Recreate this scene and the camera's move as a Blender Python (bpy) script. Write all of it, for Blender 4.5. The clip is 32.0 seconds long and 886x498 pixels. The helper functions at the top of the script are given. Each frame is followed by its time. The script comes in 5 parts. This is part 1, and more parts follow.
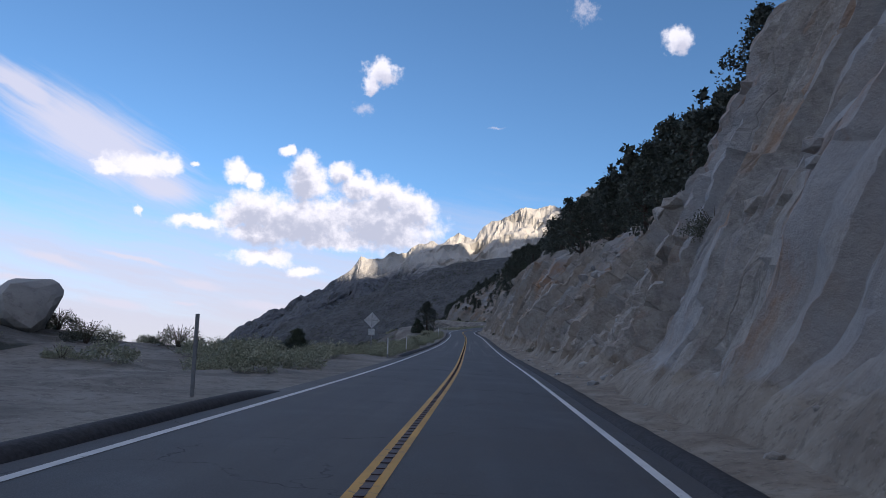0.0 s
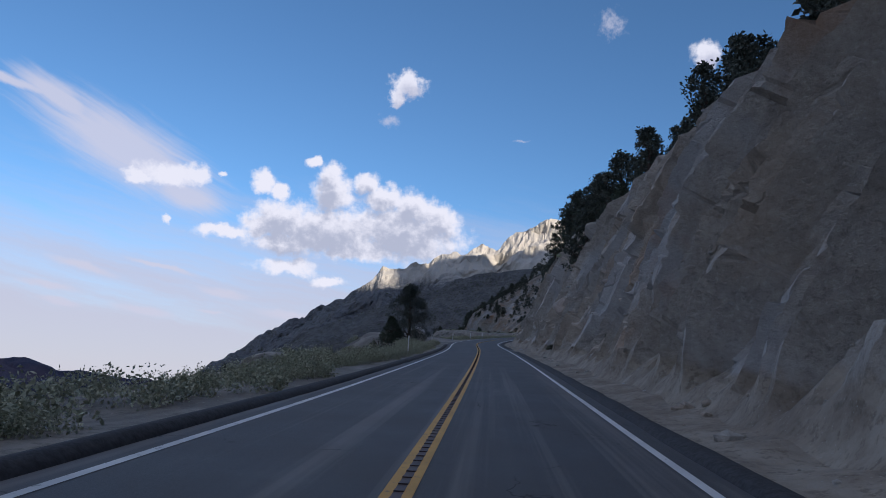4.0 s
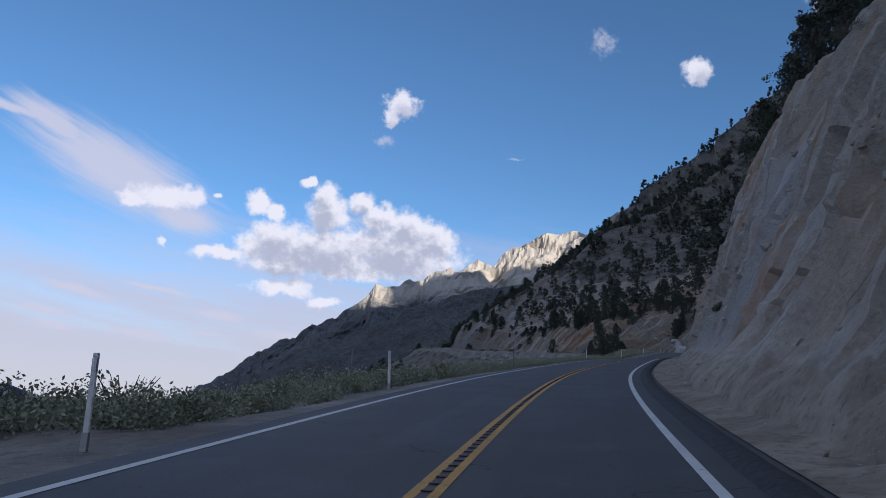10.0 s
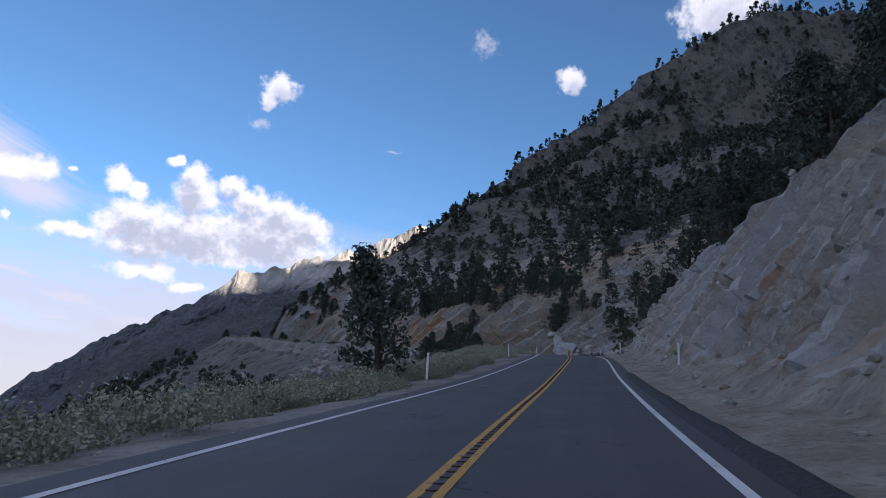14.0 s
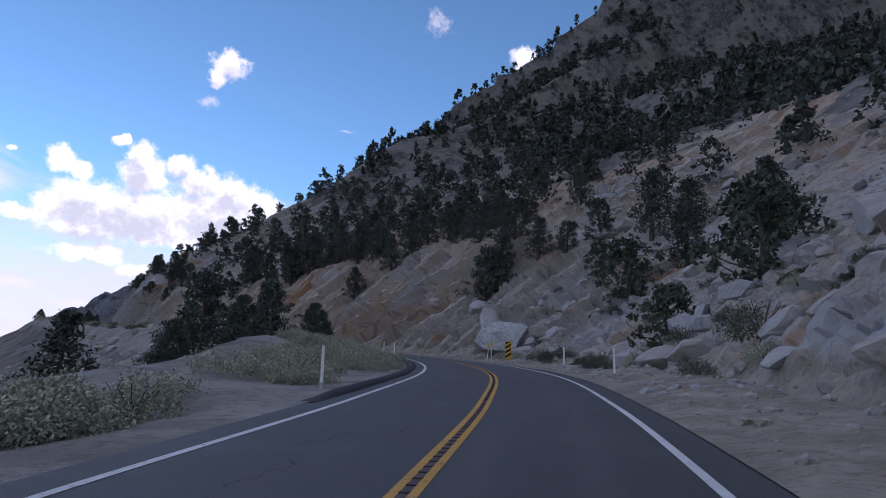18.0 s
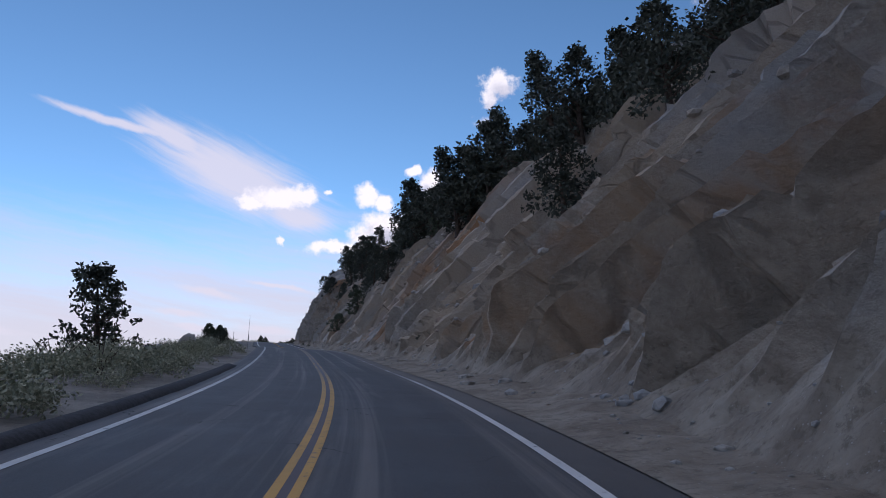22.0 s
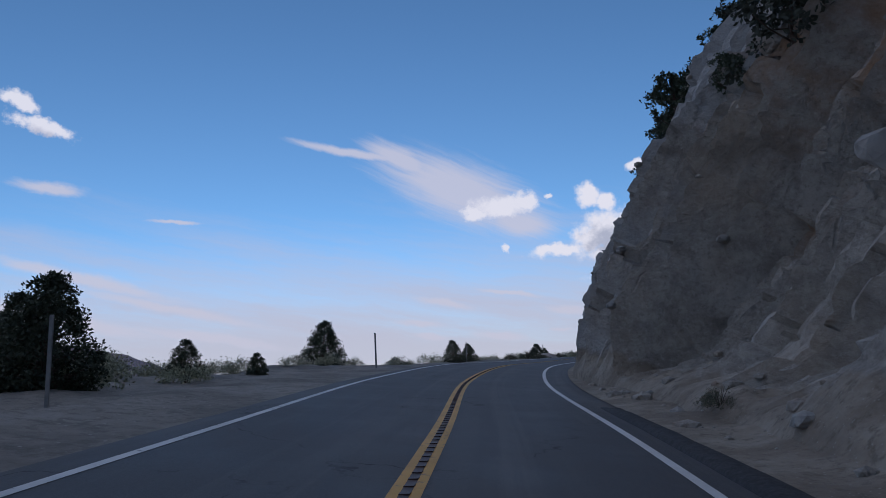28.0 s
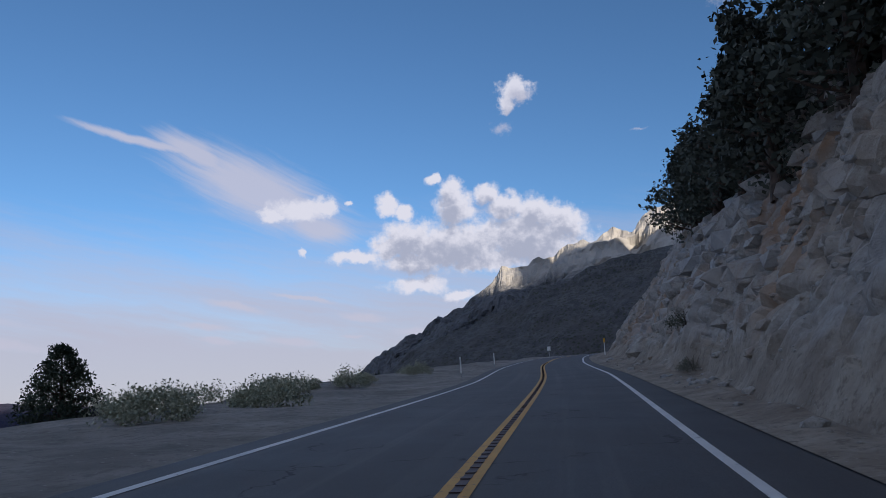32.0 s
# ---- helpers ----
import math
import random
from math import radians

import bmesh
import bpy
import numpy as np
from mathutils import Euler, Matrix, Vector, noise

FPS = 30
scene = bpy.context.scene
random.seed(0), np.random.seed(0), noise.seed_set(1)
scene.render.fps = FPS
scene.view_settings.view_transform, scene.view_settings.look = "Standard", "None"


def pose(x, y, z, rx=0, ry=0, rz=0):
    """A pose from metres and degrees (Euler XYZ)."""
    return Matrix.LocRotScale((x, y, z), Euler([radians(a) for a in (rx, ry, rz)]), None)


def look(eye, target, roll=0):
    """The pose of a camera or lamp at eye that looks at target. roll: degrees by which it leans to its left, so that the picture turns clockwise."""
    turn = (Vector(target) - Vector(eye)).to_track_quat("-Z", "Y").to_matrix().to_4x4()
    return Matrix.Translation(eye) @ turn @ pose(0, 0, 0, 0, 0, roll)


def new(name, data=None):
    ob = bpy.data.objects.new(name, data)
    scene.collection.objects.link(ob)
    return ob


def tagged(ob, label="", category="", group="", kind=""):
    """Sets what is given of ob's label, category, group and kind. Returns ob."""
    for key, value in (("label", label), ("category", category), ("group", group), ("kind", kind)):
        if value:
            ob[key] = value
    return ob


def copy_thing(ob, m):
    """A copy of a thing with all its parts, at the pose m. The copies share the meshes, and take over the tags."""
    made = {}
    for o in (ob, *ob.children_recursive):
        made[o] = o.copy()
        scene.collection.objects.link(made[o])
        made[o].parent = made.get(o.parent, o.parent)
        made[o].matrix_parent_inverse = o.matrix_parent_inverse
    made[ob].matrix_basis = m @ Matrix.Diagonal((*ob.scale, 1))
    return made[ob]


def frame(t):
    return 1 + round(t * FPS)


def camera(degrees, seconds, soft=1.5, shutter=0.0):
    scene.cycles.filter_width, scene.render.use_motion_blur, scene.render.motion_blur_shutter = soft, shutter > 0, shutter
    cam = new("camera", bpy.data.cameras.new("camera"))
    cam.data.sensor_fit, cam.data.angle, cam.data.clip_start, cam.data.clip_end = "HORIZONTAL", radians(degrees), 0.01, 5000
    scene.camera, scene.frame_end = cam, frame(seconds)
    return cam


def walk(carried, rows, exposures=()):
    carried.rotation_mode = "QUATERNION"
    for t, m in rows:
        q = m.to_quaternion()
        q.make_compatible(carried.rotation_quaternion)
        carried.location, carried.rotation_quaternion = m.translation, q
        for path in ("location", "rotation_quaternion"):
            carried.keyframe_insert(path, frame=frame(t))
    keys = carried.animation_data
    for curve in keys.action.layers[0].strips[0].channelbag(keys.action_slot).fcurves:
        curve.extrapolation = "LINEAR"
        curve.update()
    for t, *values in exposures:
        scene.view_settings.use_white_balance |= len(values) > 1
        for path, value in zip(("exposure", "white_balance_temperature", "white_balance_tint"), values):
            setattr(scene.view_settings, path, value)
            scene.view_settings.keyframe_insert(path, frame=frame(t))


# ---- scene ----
cam = camera(63.2, 32.0, soft=0.7)
PATH = [
    (0.0, pose(-3.32, 0.23, 1.45, 99.98, -1.80, -0.44)),
    (0.5, pose(-2.80, 10.17, 1.97, 100.10, -2.15, 0.44)),
    (1.0, pose(-2.17, 20.10, 2.52, 100.18, -2.45, 0.94)),
    (1.5, pose(-1.57, 30.05, 3.07, 100.17, -2.65, 1.14)),
    (2.0, pose(-1.07, 40.02, 3.62, 100.18, -2.74, 1.28)),
    (2.5, pose(-0.65, 50.00, 4.18, 100.38, -2.80, 1.41)),
    (3.0, pose(-0.29, 59.99, 4.77, 100.59, -2.83, 1.39)),
    (3.5, pose(0.05, 69.98, 5.38, 100.76, -2.82, 1.37)),
    (4.0, pose(0.38, 79.98, 6.02, 100.88, -2.93, 1.27)),
    (4.5, pose(0.73, 89.98, 6.68, 101.00, -3.03, 1.16)),
    (5.0, pose(1.13, 99.98, 7.36, 101.11, -3.14, 1.06)),
    (5.5, pose(1.60, 109.99, 8.07, 101.23, -3.22, 0.95)),
    (6.0, pose(2.17, 120.03, 8.80, 101.36, -3.29, 0.91)),
    (6.5, pose(2.68, 130.09, 9.53, 101.52, -3.11, 0.92)),
    (7.0, pose(2.88, 140.08, 10.31, 101.57, -2.92, 1.17)),
    (7.5, pose(2.98, 149.92, 11.09, 101.61, -2.92, 1.61)),
    (8.0, pose(3.22, 159.74, 11.87, 101.68, -3.17, 1.83)),
    (8.5, pose(3.68, 169.63, 12.67, 101.79, -3.08, 2.44)),
    (9.0, pose(4.37, 179.56, 13.50, 101.94, -2.55, 2.84)),
    (9.5, pose(5.29, 189.48, 14.35, 102.15, -2.37, 2.80)),
    (10.0, pose(6.44, 199.36, 15.24, 102.38, -2.14, 1.09)),
    (10.5, pose(7.92, 209.18, 16.13, 102.30, -2.35, -1.20)),
    (11.0, pose(9.78, 218.92, 17.02, 102.31, -2.44, -2.94)),
    (11.5, pose(11.95, 228.56, 17.90, 102.35, -2.58, -4.47)),
    (12.0, pose(14.39, 238.13, 18.77, 102.36, -2.70, -5.88)),
    (12.5, pose(17.08, 247.63, 19.66, 102.33, -2.67, -6.99)),
    (13.0, pose(19.90, 257.10, 20.54, 102.32, -2.71, -8.04)),
    (13.5, pose(22.80, 266.60, 21.37, 102.27, -2.74, -8.79)),
    (14.0, pose(25.80, 276.14, 22.18, 102.21, -2.76, -9.31)),
    (14.5, pose(29.04, 285.51, 22.99, 102.04, -2.74, -9.90)),
    (15.0, pose(32.29, 294.77, 23.87, 102.05, -2.79, -11.22)),
    (15.5, pose(35.53, 304.04, 24.82, 101.88, -2.65, -11.59)),
    (16.0, pose(38.87, 313.35, 25.82, 101.64, -2.41, -11.90)),
    (16.5, pose(42.31, 322.66, 26.84, 101.41, -2.16, -12.22)),
    (17.0, pose(45.77, 332.00, 27.82, 101.18, -1.92, -12.55)),
    (17.5, pose(49.19, 341.39, 28.73, 100.96, -1.68, -12.87)),
    (18.0, pose(52.59, 350.85, 29.52, 100.75, -1.72, -12.79)),
    (18.5, pose(56.01, 360.22, 30.19, 100.56, -1.69, -12.77)),
    (19.0, pose(59.29, 369.38, 30.78, 100.22, -1.30, -12.55)),
    (19.5, pose(61.94, 378.56, 31.34, 100.03, -1.04, -12.57)),
    (20.0, pose(63.80, 387.99, 31.84, 100.02, -0.79, -10.37)),
    (20.5, pose(65.15, 397.53, 32.30, 100.22, -0.86, -6.67)),
    (21.0, pose(65.84, 407.12, 32.84, 100.26, -0.19, -1.67)),
    (21.5, pose(65.40, 416.79, 33.45, 100.40, 0.78, 4.49)),
    (22.0, pose(63.80, 426.40, 34.09, 100.76, 0.80, 10.53)),
    (22.5, pose(61.37, 435.90, 34.74, 101.04, 0.91, 15.94)),
    (23.0, pose(58.23, 445.26, 35.40, 101.22, 1.25, 20.01)),
    (23.5, pose(54.60, 454.50, 36.07, 101.45, 1.42, 22.48)),
    (24.0, pose(50.75, 463.71, 36.76, 101.61, 1.49, 23.99)),
    (24.5, pose(46.88, 472.87, 37.51, 101.72, 1.57, 25.19)),
    (25.0, pose(42.86, 482.01, 38.19, 101.74, 1.59, 26.18)),
    (25.5, pose(38.68, 491.14, 38.81, 101.71, 1.83, 26.88)),
    (26.0, pose(34.45, 500.25, 39.45, 101.69, 1.91, 27.39)),
    (26.5, pose(30.21, 509.31, 40.11, 101.67, 1.97, 27.78)),
    (27.0, pose(25.93, 518.36, 40.78, 101.63, 2.03, 28.14)),
    (27.5, pose(21.60, 527.39, 41.46, 101.59, 2.07, 28.48)),
    (28.0, pose(17.26, 536.39, 42.15, 101.48, 2.20, 28.87)),
    (28.5, pose(12.96, 545.27, 42.84, 101.32, 2.02, 29.21)),
    (29.0, pose(8.98, 554.33, 43.51, 101.44, 2.34, 28.75)),
    (29.5, pose(5.48, 563.53, 44.11, 101.49, 2.82, 27.96)),
    (30.0, pose(2.61, 572.97, 44.64, 101.59, 3.00, 25.96)),
    (30.5, pose(0.36, 582.54, 45.12, 101.64, 2.83, 22.88)),
    (31.0, pose(-1.32, 592.29, 45.64, 101.47, 2.32, 19.11)),
    (31.5, pose(-2.50, 602.15, 46.17, 101.51, 2.06, 15.16)),
    (32.0, pose(-3.37, 612.08, 46.72, 101.41, 2.09, 12.51)),
]
# the road's yellow centre line: x, y, z
ROAD = [
    (-7.10, -47.59, -2.55),
    (-4.36, 0.25, 0.04),
    (-2.59, 30.22, 1.63),
    (-1.27, 60.20, 3.36),
    (-0.00, 90.16, 5.27),
    (1.19, 120.15, 7.44),
    (2.12, 150.13, 9.69),
    (2.74, 180.15, 12.22),
    (6.02, 204.90, 14.41),
    (10.76, 229.35, 16.63),
    (17.56, 253.46, 18.87),
    (24.96, 277.35, 20.97),
    (35.13, 305.51, 23.41),
    (45.61, 333.64, 26.39),
    (51.97, 352.62, 28.17),
    (57.14, 366.68, 29.17),
    (61.53, 381.06, 30.07),
    (64.08, 395.91, 30.91),
    (64.83, 410.88, 31.73),
    (62.86, 425.83, 32.73),
    (58.86, 440.33, 33.75),
    (51.74, 458.99, 35.11),
    (39.95, 486.65, 37.38),
    (26.97, 513.69, 39.13),
    (18.47, 531.75, 40.50),
    (12.21, 545.36, 41.59),
    (5.85, 559.00, 42.62),
    (0.89, 573.09, 43.59),
    (-2.47, 587.75, 44.30),
    (-3.80, 602.72, 45.10),
    (-4.38, 611.95, 45.56),
    (-5.85, 641.95, 47.11),
    (-7.97, 671.86, 48.87),
    (-7.53, 701.77, 50.67),
    (-1.36, 725.69, 52.17),
    (11.14, 747.08, 53.67),
    (32.04, 768.37, 55.47),
]
walk(cam, PATH, exposures=[(t, stops - 0.12, kelvin, tint) for t, stops, kelvin, tint in
                      ((0.0, 0.78, 5950, 15), (2.0, 0.75, 5950, 15), (3.0, 0.54, 5800, 14), (6.0, 0.5, 5700, 14), (9.0, 0.5, 5720, 14), (13.0, 0.66, 5760, 15), (15.0, 0.94, 5900, 17), (17.0, 1.02, 6000, 19),
                       (19.0, 1.1, 6000, 23), (20.5, 1.06, 6000, 23), (22.0, 0.76, 6050, 18), (24.0, 0.47, 5850, 15), (28.0, 0.35, 5750, 14), (32.0, 0.3, 5750, 14))])

# ---- light: evening; the sun stands low behind an added, unseen range to the right and reaches only the far peaks ----
SUN_AZ, SUN_EL = radians(143.0), radians(15.0)     # clockwise from +y; height
sun = new("sun", bpy.data.lights.new("sun", "SUN"))
sun.data.energy, sun.data.angle, sun.data.color = 5.0, radians(0.53), (1.0, 0.84, 0.62)
sun_way = Vector((math.sin(SUN_AZ) * math.cos(SUN_EL), math.cos(SUN_AZ) * math.cos(SUN_EL), math.sin(SUN_EL)))
sun.matrix_world = look(sun_way * 300, (0, 0, 0))


class Nodes:
    """Short hand for building a node tree."""

    def __init__(self, tree):
        self.tree = tree

    def add(self, kind):
        return self.tree.nodes.new("ShaderNode" + kind)

    def put(self, value, socket):
        if isinstance(value, bpy.types.NodeSocket):
            self.tree.links.new(value, socket)
        elif value is not None:
            socket.default_value = value

    def math(self, op, a, b=None, c=None, clamp=False):
        node = self.add("Math")
        node.operation, node.use_clamp = op, clamp
        for k, v in enumerate((a, b, c)):
            self.put(v, node.inputs[k])
        return node.outputs[0]

    def vec(self, op, a, b=None, out=0):
        node = self.add("VectorMath")
        node.operation = op
        self.put(a, node.inputs[0])
        if op == "SCALE":
            self.put(b, node.inputs[3])
        else:
            self.put(b, node.inputs[1])
        return node.outputs[out]

    def join(self, x, y, z=0.0):
        node = self.add("CombineXYZ")
        for k, v in enumerate((x, y, z)):
            self.put(v, node.inputs[k])
        return node.outputs[0]

    def split(self, v):
        node = self.add("SeparateXYZ")
        self.put(v, node.inputs[0])
        return node.outputs

    def noise(self, vector, scale, detail=4.0, rough=0.55, distortion=0.0, colour=False):
        node = self.add("TexNoise")
        self.put(vector, node.inputs["Vector"])
        for key, value in (("Scale", scale), ("Detail", detail), ("Roughness", rough), ("Distortion", distortion)):
            node.inputs[key].default_value = value
        return node.outputs[1 if colour else 0]

    def voronoi(self, vector, scale, feature="F1", out=0):
        node = self.add("TexVoronoi")
        node.feature = feature
        self.put(vector, node.inputs["Vector"])
        node.inputs["Scale"].default_value = scale
        return node.outputs[out]

    def step(self, value, low, high, a=0.0, b=1.0):
        node = self.add("MapRange")
        node.interpolation_type = "SMOOTHSTEP"
        for k, v in enumerate((value, low, high, a, b)):
            self.put(v, node.inputs[k])
        return node.outputs[0]

    def mix(self, factor, a, b):
        node = self.add("Mix")
        node.data_type = "RGBA"
        self.put(factor, node.inputs[0])
        for v, k in ((a, 6), (b, 7)):
            self.put((*v, 1) if isinstance(v, tuple) and len(v) == 3 else v, node.inputs[k])
        return node.outputs[2]

    def place(self, vector, at=(0, 0, 0), turn=0.0, size=(1, 1, 1)):
        node = self.add("Mapping")
        node.vector_type = "TEXTURE"
        self.put(vector, node.inputs[0])
        node.inputs[1].default_value, node.inputs[2].default_value, node.inputs[3].default_value = at, (0, 0, radians(turn)), size
        return node.outputs[0]


# ---- sky with clouds: heaps of cumulus, one lens-shaped cloud, thin streaks over the horizon ----
# azimuth and height in degrees, half width, half height, tilt
CUMULUS = [(-12.7, 16.9, .6, .4, 0), (-11.2, 15.9, 1.0, 1.0, 0), (-8.3, 15.5, 1.0, .8, 0), (-16.4, 15.0, .9, .8, 0), (-15.2, 14.4, .8, .6, 0), (-16.2, 11.7, 1.6, 1.0, 0), (-19.1, 11.0, 2.0, .5, 4), (-7.8, 10.4, 2.2, .85, 0), (-9.8, 10.1, 1.6, .6, 0),
           (-14.0, 8.6, 2.2, .6, 0), (-10.9, 7.7, 1.2, .4, 0)]
HEAPS = [(-11.0, 11.6, 5.0, 1.7, -2), (-5.2, 11.8, 4.6, 1.9, -8), (-10.9, 14.6, 1.5, 1.5, 0), (-6.7, 14.5, 1.5, 1.0, 0), (-4.3, 13.8, 2.0, 1.3, -8), (-2.2, 13.0, 1.7, 1.3, -20), (-5.4, 12.4, 4.0, 1.0, -3), (-14.7, 12.2, 2.4, 1.4, 0), (-12.8, 11.6, 2.2, 1.5, 0), (-13.8, 10.5, 3.2, .8, 0)]
PUFFS = [(-5.5, 23.5, 1.7, 1.15, 0), (-6.3, 22.5, 1.0, .8, 0), (18.9, 25.5, 1.4, 1.1, 0), (31.0, 29.4, 4.2, 2.4, 0), (-58.7, 19.5, 2.6, .7, -16), (-19.6, 15.2, .45, .3, 0), (-23.4, 11.2, .35, .45, 0), (-60.2, 21.1, 1.6, .7, -16), (95, 18, 7, 3, 0)]
SHREDS = [(-6.8, 20.7, 1.3, .55, 0), (11.4, 28.2, 1.4, 1.2, -30), (4.2, 19.6, .8, .2, 0)]
LENS = [(-26.8, 16.0, 8.4, 2.7, -22), (-35.2, 19.1, 6.0, .4, -10), (-31.6, 18.6, 3.8, 1.2, -24), (-22.2, 13.2, 3.4, 1.3, -14)]
LENS_WHITE = [(-23.6, 14.6, 3.1, 1.0, 0), (-21.5, 14.9, 1.4, .95, 0), (-25.8, 14.1, 1.5, .6, 0)]
STREAKS = [(-23.4, 7.8, 3.0, .22, -9), (-18.7, 6.2, 2.2, .42, -8), (-19.4, 4.7, 1.3, .2, -3), (-28.4, 7.2, 2.8, .42, -12), (-30.4, 5.7, 2.6, .36, -8), (-24.1, 4.4, 2.4, .4, -6),
           (-29.7, 4.6, 1.6, .3, -5), (-57.9, 15.4, 3.0, .6, -4), (-49.3, 13.5, 2.2, .2, 0), (-55.0, 9.0, 8.0, .6, -13), (-49.0, 7.0, 8.0, .5, -12), (-57.0, 6.2, 8.0, .7, -10), (-46.0, 4.8, 7.0, .5, -9), (-13.0, 4.8, 4.0, .5, -2)]

world = bpy.data.worlds.new("evening_sky")
scene.world = world
world.use_nodes = True
N = Nodes(world.node_tree)
way = N.split(N.add("TexCoord").outputs["Generated"])
az = N.math("MULTIPLY", N.math("ARCTAN2", way[0], way[1]), 57.29578)
el = N.math("MULTIPLY", N.math("ARCSINE", way[2]), 57.29578)
flat = N.join(az, el)


def field(vector, blobs):
    total = None
    for a, e, wide, high, tilt in blobs:
        d = N.math("SUBTRACT", 1.0, N.vec("LENGTH", N.place(vector, (a, e, 0), tilt, (wide, high, 1)), out=1))
        total = d if total is None else N.math("MAXIMUM", total, d)
    return total


def ragged(vector, scale, amount, detail=6.0):
    shift = N.vec("SUBTRACT", N.noise(vector, scale, detail, 0.6, colour=True), (0.5, 0.5, 0.5))
    return N.vec("ADD", vector, N.vec("SCALE", shift, amount))


def fine(vector, scale, detail=6.0):
    return N.math("SUBTRACT", N.noise(vector, scale, detail, 0.62), 0.5)


billow = ragged(flat, 0.75, 1.5, 5.0)
over = N.vec("ADD", billow, (0.35, 0.85, 0))
heap = N.math("ADD", N.math("ADD", field(billow, CUMULUS + HEAPS), 0.40), N.math("MULTIPLY", fine(flat, 1.1, 4.5), 1.3))
heap_over = N.math("ADD", N.math("ADD", field(over, HEAPS + CUMULUS[:3]), -0.05), N.math("MULTIPLY", fine(N.vec("ADD", flat, (0.25, 0.5, 0)), 1.1, 4.0), 1.7))
puff = N.math("ADD", N.math("ADD", 0.06, field(ragged(flat, 0.8, 1.3, 5.0), PUFFS)), N.math("MULTIPLY", fine(flat, 1.2, 5.0), 1.3))
puff_over = N.math("ADD", field(N.vec("ADD", flat, (-0.3, 0.7, 0)), PUFFS[:5]), N.math("MULTIPLY", fine(N.vec("ADD", flat, (0.3, 0.7, 0)), 1.2, 4.0), 1.0))
shred = N.math("ADD", field(ragged(flat, 1.0, 1.2, 5.0), SHREDS), N.math("MULTIPLY", fine(flat, 1.5, 5.0), 2.2))
comb = N.place(ragged(flat, 0.35, 0.5), (0, 0, 0), -24, (9.0, 0.55, 1))
lens = N.math("ADD", N.math("ADD", 0.18, field(ragged(flat, 0.5, 0.5), LENS)), N.math("MULTIPLY", fine(comb, 0.9, 6.0), 0.85))
lens_white = N.math("ADD", field(billow, LENS_WHITE), N.math("MULTIPLY", fine(flat, 1.4), 0.9))
wisp = N.place(ragged(flat, 0.2, 1.2), (0, 0, 0), -9, (9.0, 0.8, 1))
streak = N.math("ADD", field(ragged(flat, 0.4, 0.9), STREAKS), N.math("MULTIPLY", fine(wisp, 0.7, 7.0), 1.5))
veil = N.math("MULTIPLY", N.step(N.math("ADD", el, N.math("MULTIPLY", fine(wisp, 0.35), 13.0)), 16.0, 3.0), N.step(el, -6.0, 0.0))

# broken cloud over the rest of the sky, added unseen to brighten the ground
rest = N.math("MAXIMUM", N.step(el, 33.0, 42.0), N.step(N.math("ABSOLUTE", N.math("ADD", az, 8.0)), 62.0, 80.0))
rest = N.math("MULTIPLY", rest, N.math("MULTIPLY", N.step(N.noise(N.add("TexCoord").outputs["Generated"], 3.2, 7, 0.6), 0.44, 0.62), N.step(el, 4.0, 12.0)))

sky = N.add("TexSky")
sky.sky_type, sky.sun_disc, sky.sun_elevation, sky.sun_rotation = "NISHITA", False, SUN_EL, SUN_AZ
sky.altitude, sky.air_density, sky.dust_density, sky.ozone_density = 1900.0, 1.0, 0.35, 2.6
colour = N.vec("MULTIPLY", sky.outputs[0], (0.90, 1.04, 1.03))
LIT, GREY, PINK, THIN = (6.7, 6.35, 6.25), (3.7, 3.75, 4.2), (4.6, 4.15, 4.35), (5.0, 4.75, 5.05)
colour = N.mix(N.math("MULTIPLY", veil, 0.9), colour, PINK)
colour = N.mix(N.math("MULTIPLY", N.step(streak, -0.05, 0.75), 0.85), colour, THIN)
colour = N.mix(N.math("MULTIPLY", N.step(lens, 0.0, 0.85), 0.85), colour, THIN)
colour = N.mix(N.math("MULTIPLY", N.step(shred, 0.0, 1.2), 0.6), colour, THIN)
colour = N.mix(N.math("MULTIPLY", N.step(lens_white, 0.0, 0.6), 0.95), colour, LIT)
colour = N.mix(N.math("MULTIPLY", N.step(puff, 0.0, 0.62), 0.95), colour, N.mix(N.step(puff_over, 0.0, 0.9), LIT, N.mix(0.5, THIN, GREY)))
colour = N.mix(N.step(heap, -0.05, 0.75), colour, N.mix(N.step(heap_over, -0.25, 0.75), LIT, GREY))
colour = N.mix(N.math("MULTIPLY", rest, 0.85), colour, N.mix(0.4, LIT, THIN))
back = world.node_tree.nodes["Background"]
N.put(colour, back.inputs[0])
back.inputs[1].default_value = 0.1

# ---- numeric noise ----
def hash01(ix, iy, iz, seed):
    h = (ix.astype(np.int64) * 374761393 + iy.astype(np.int64) * 668265263 + iz.astype(np.int64) * 2147483647 + seed * 974634777) & 0xFFFFFFFF
    h = ((h ^ (h >> 13)) * 1274126177) & 0xFFFFFFFF
    return ((h ^ (h >> 16)) & 0xFFFFFF) / float(0xFFFFFF)


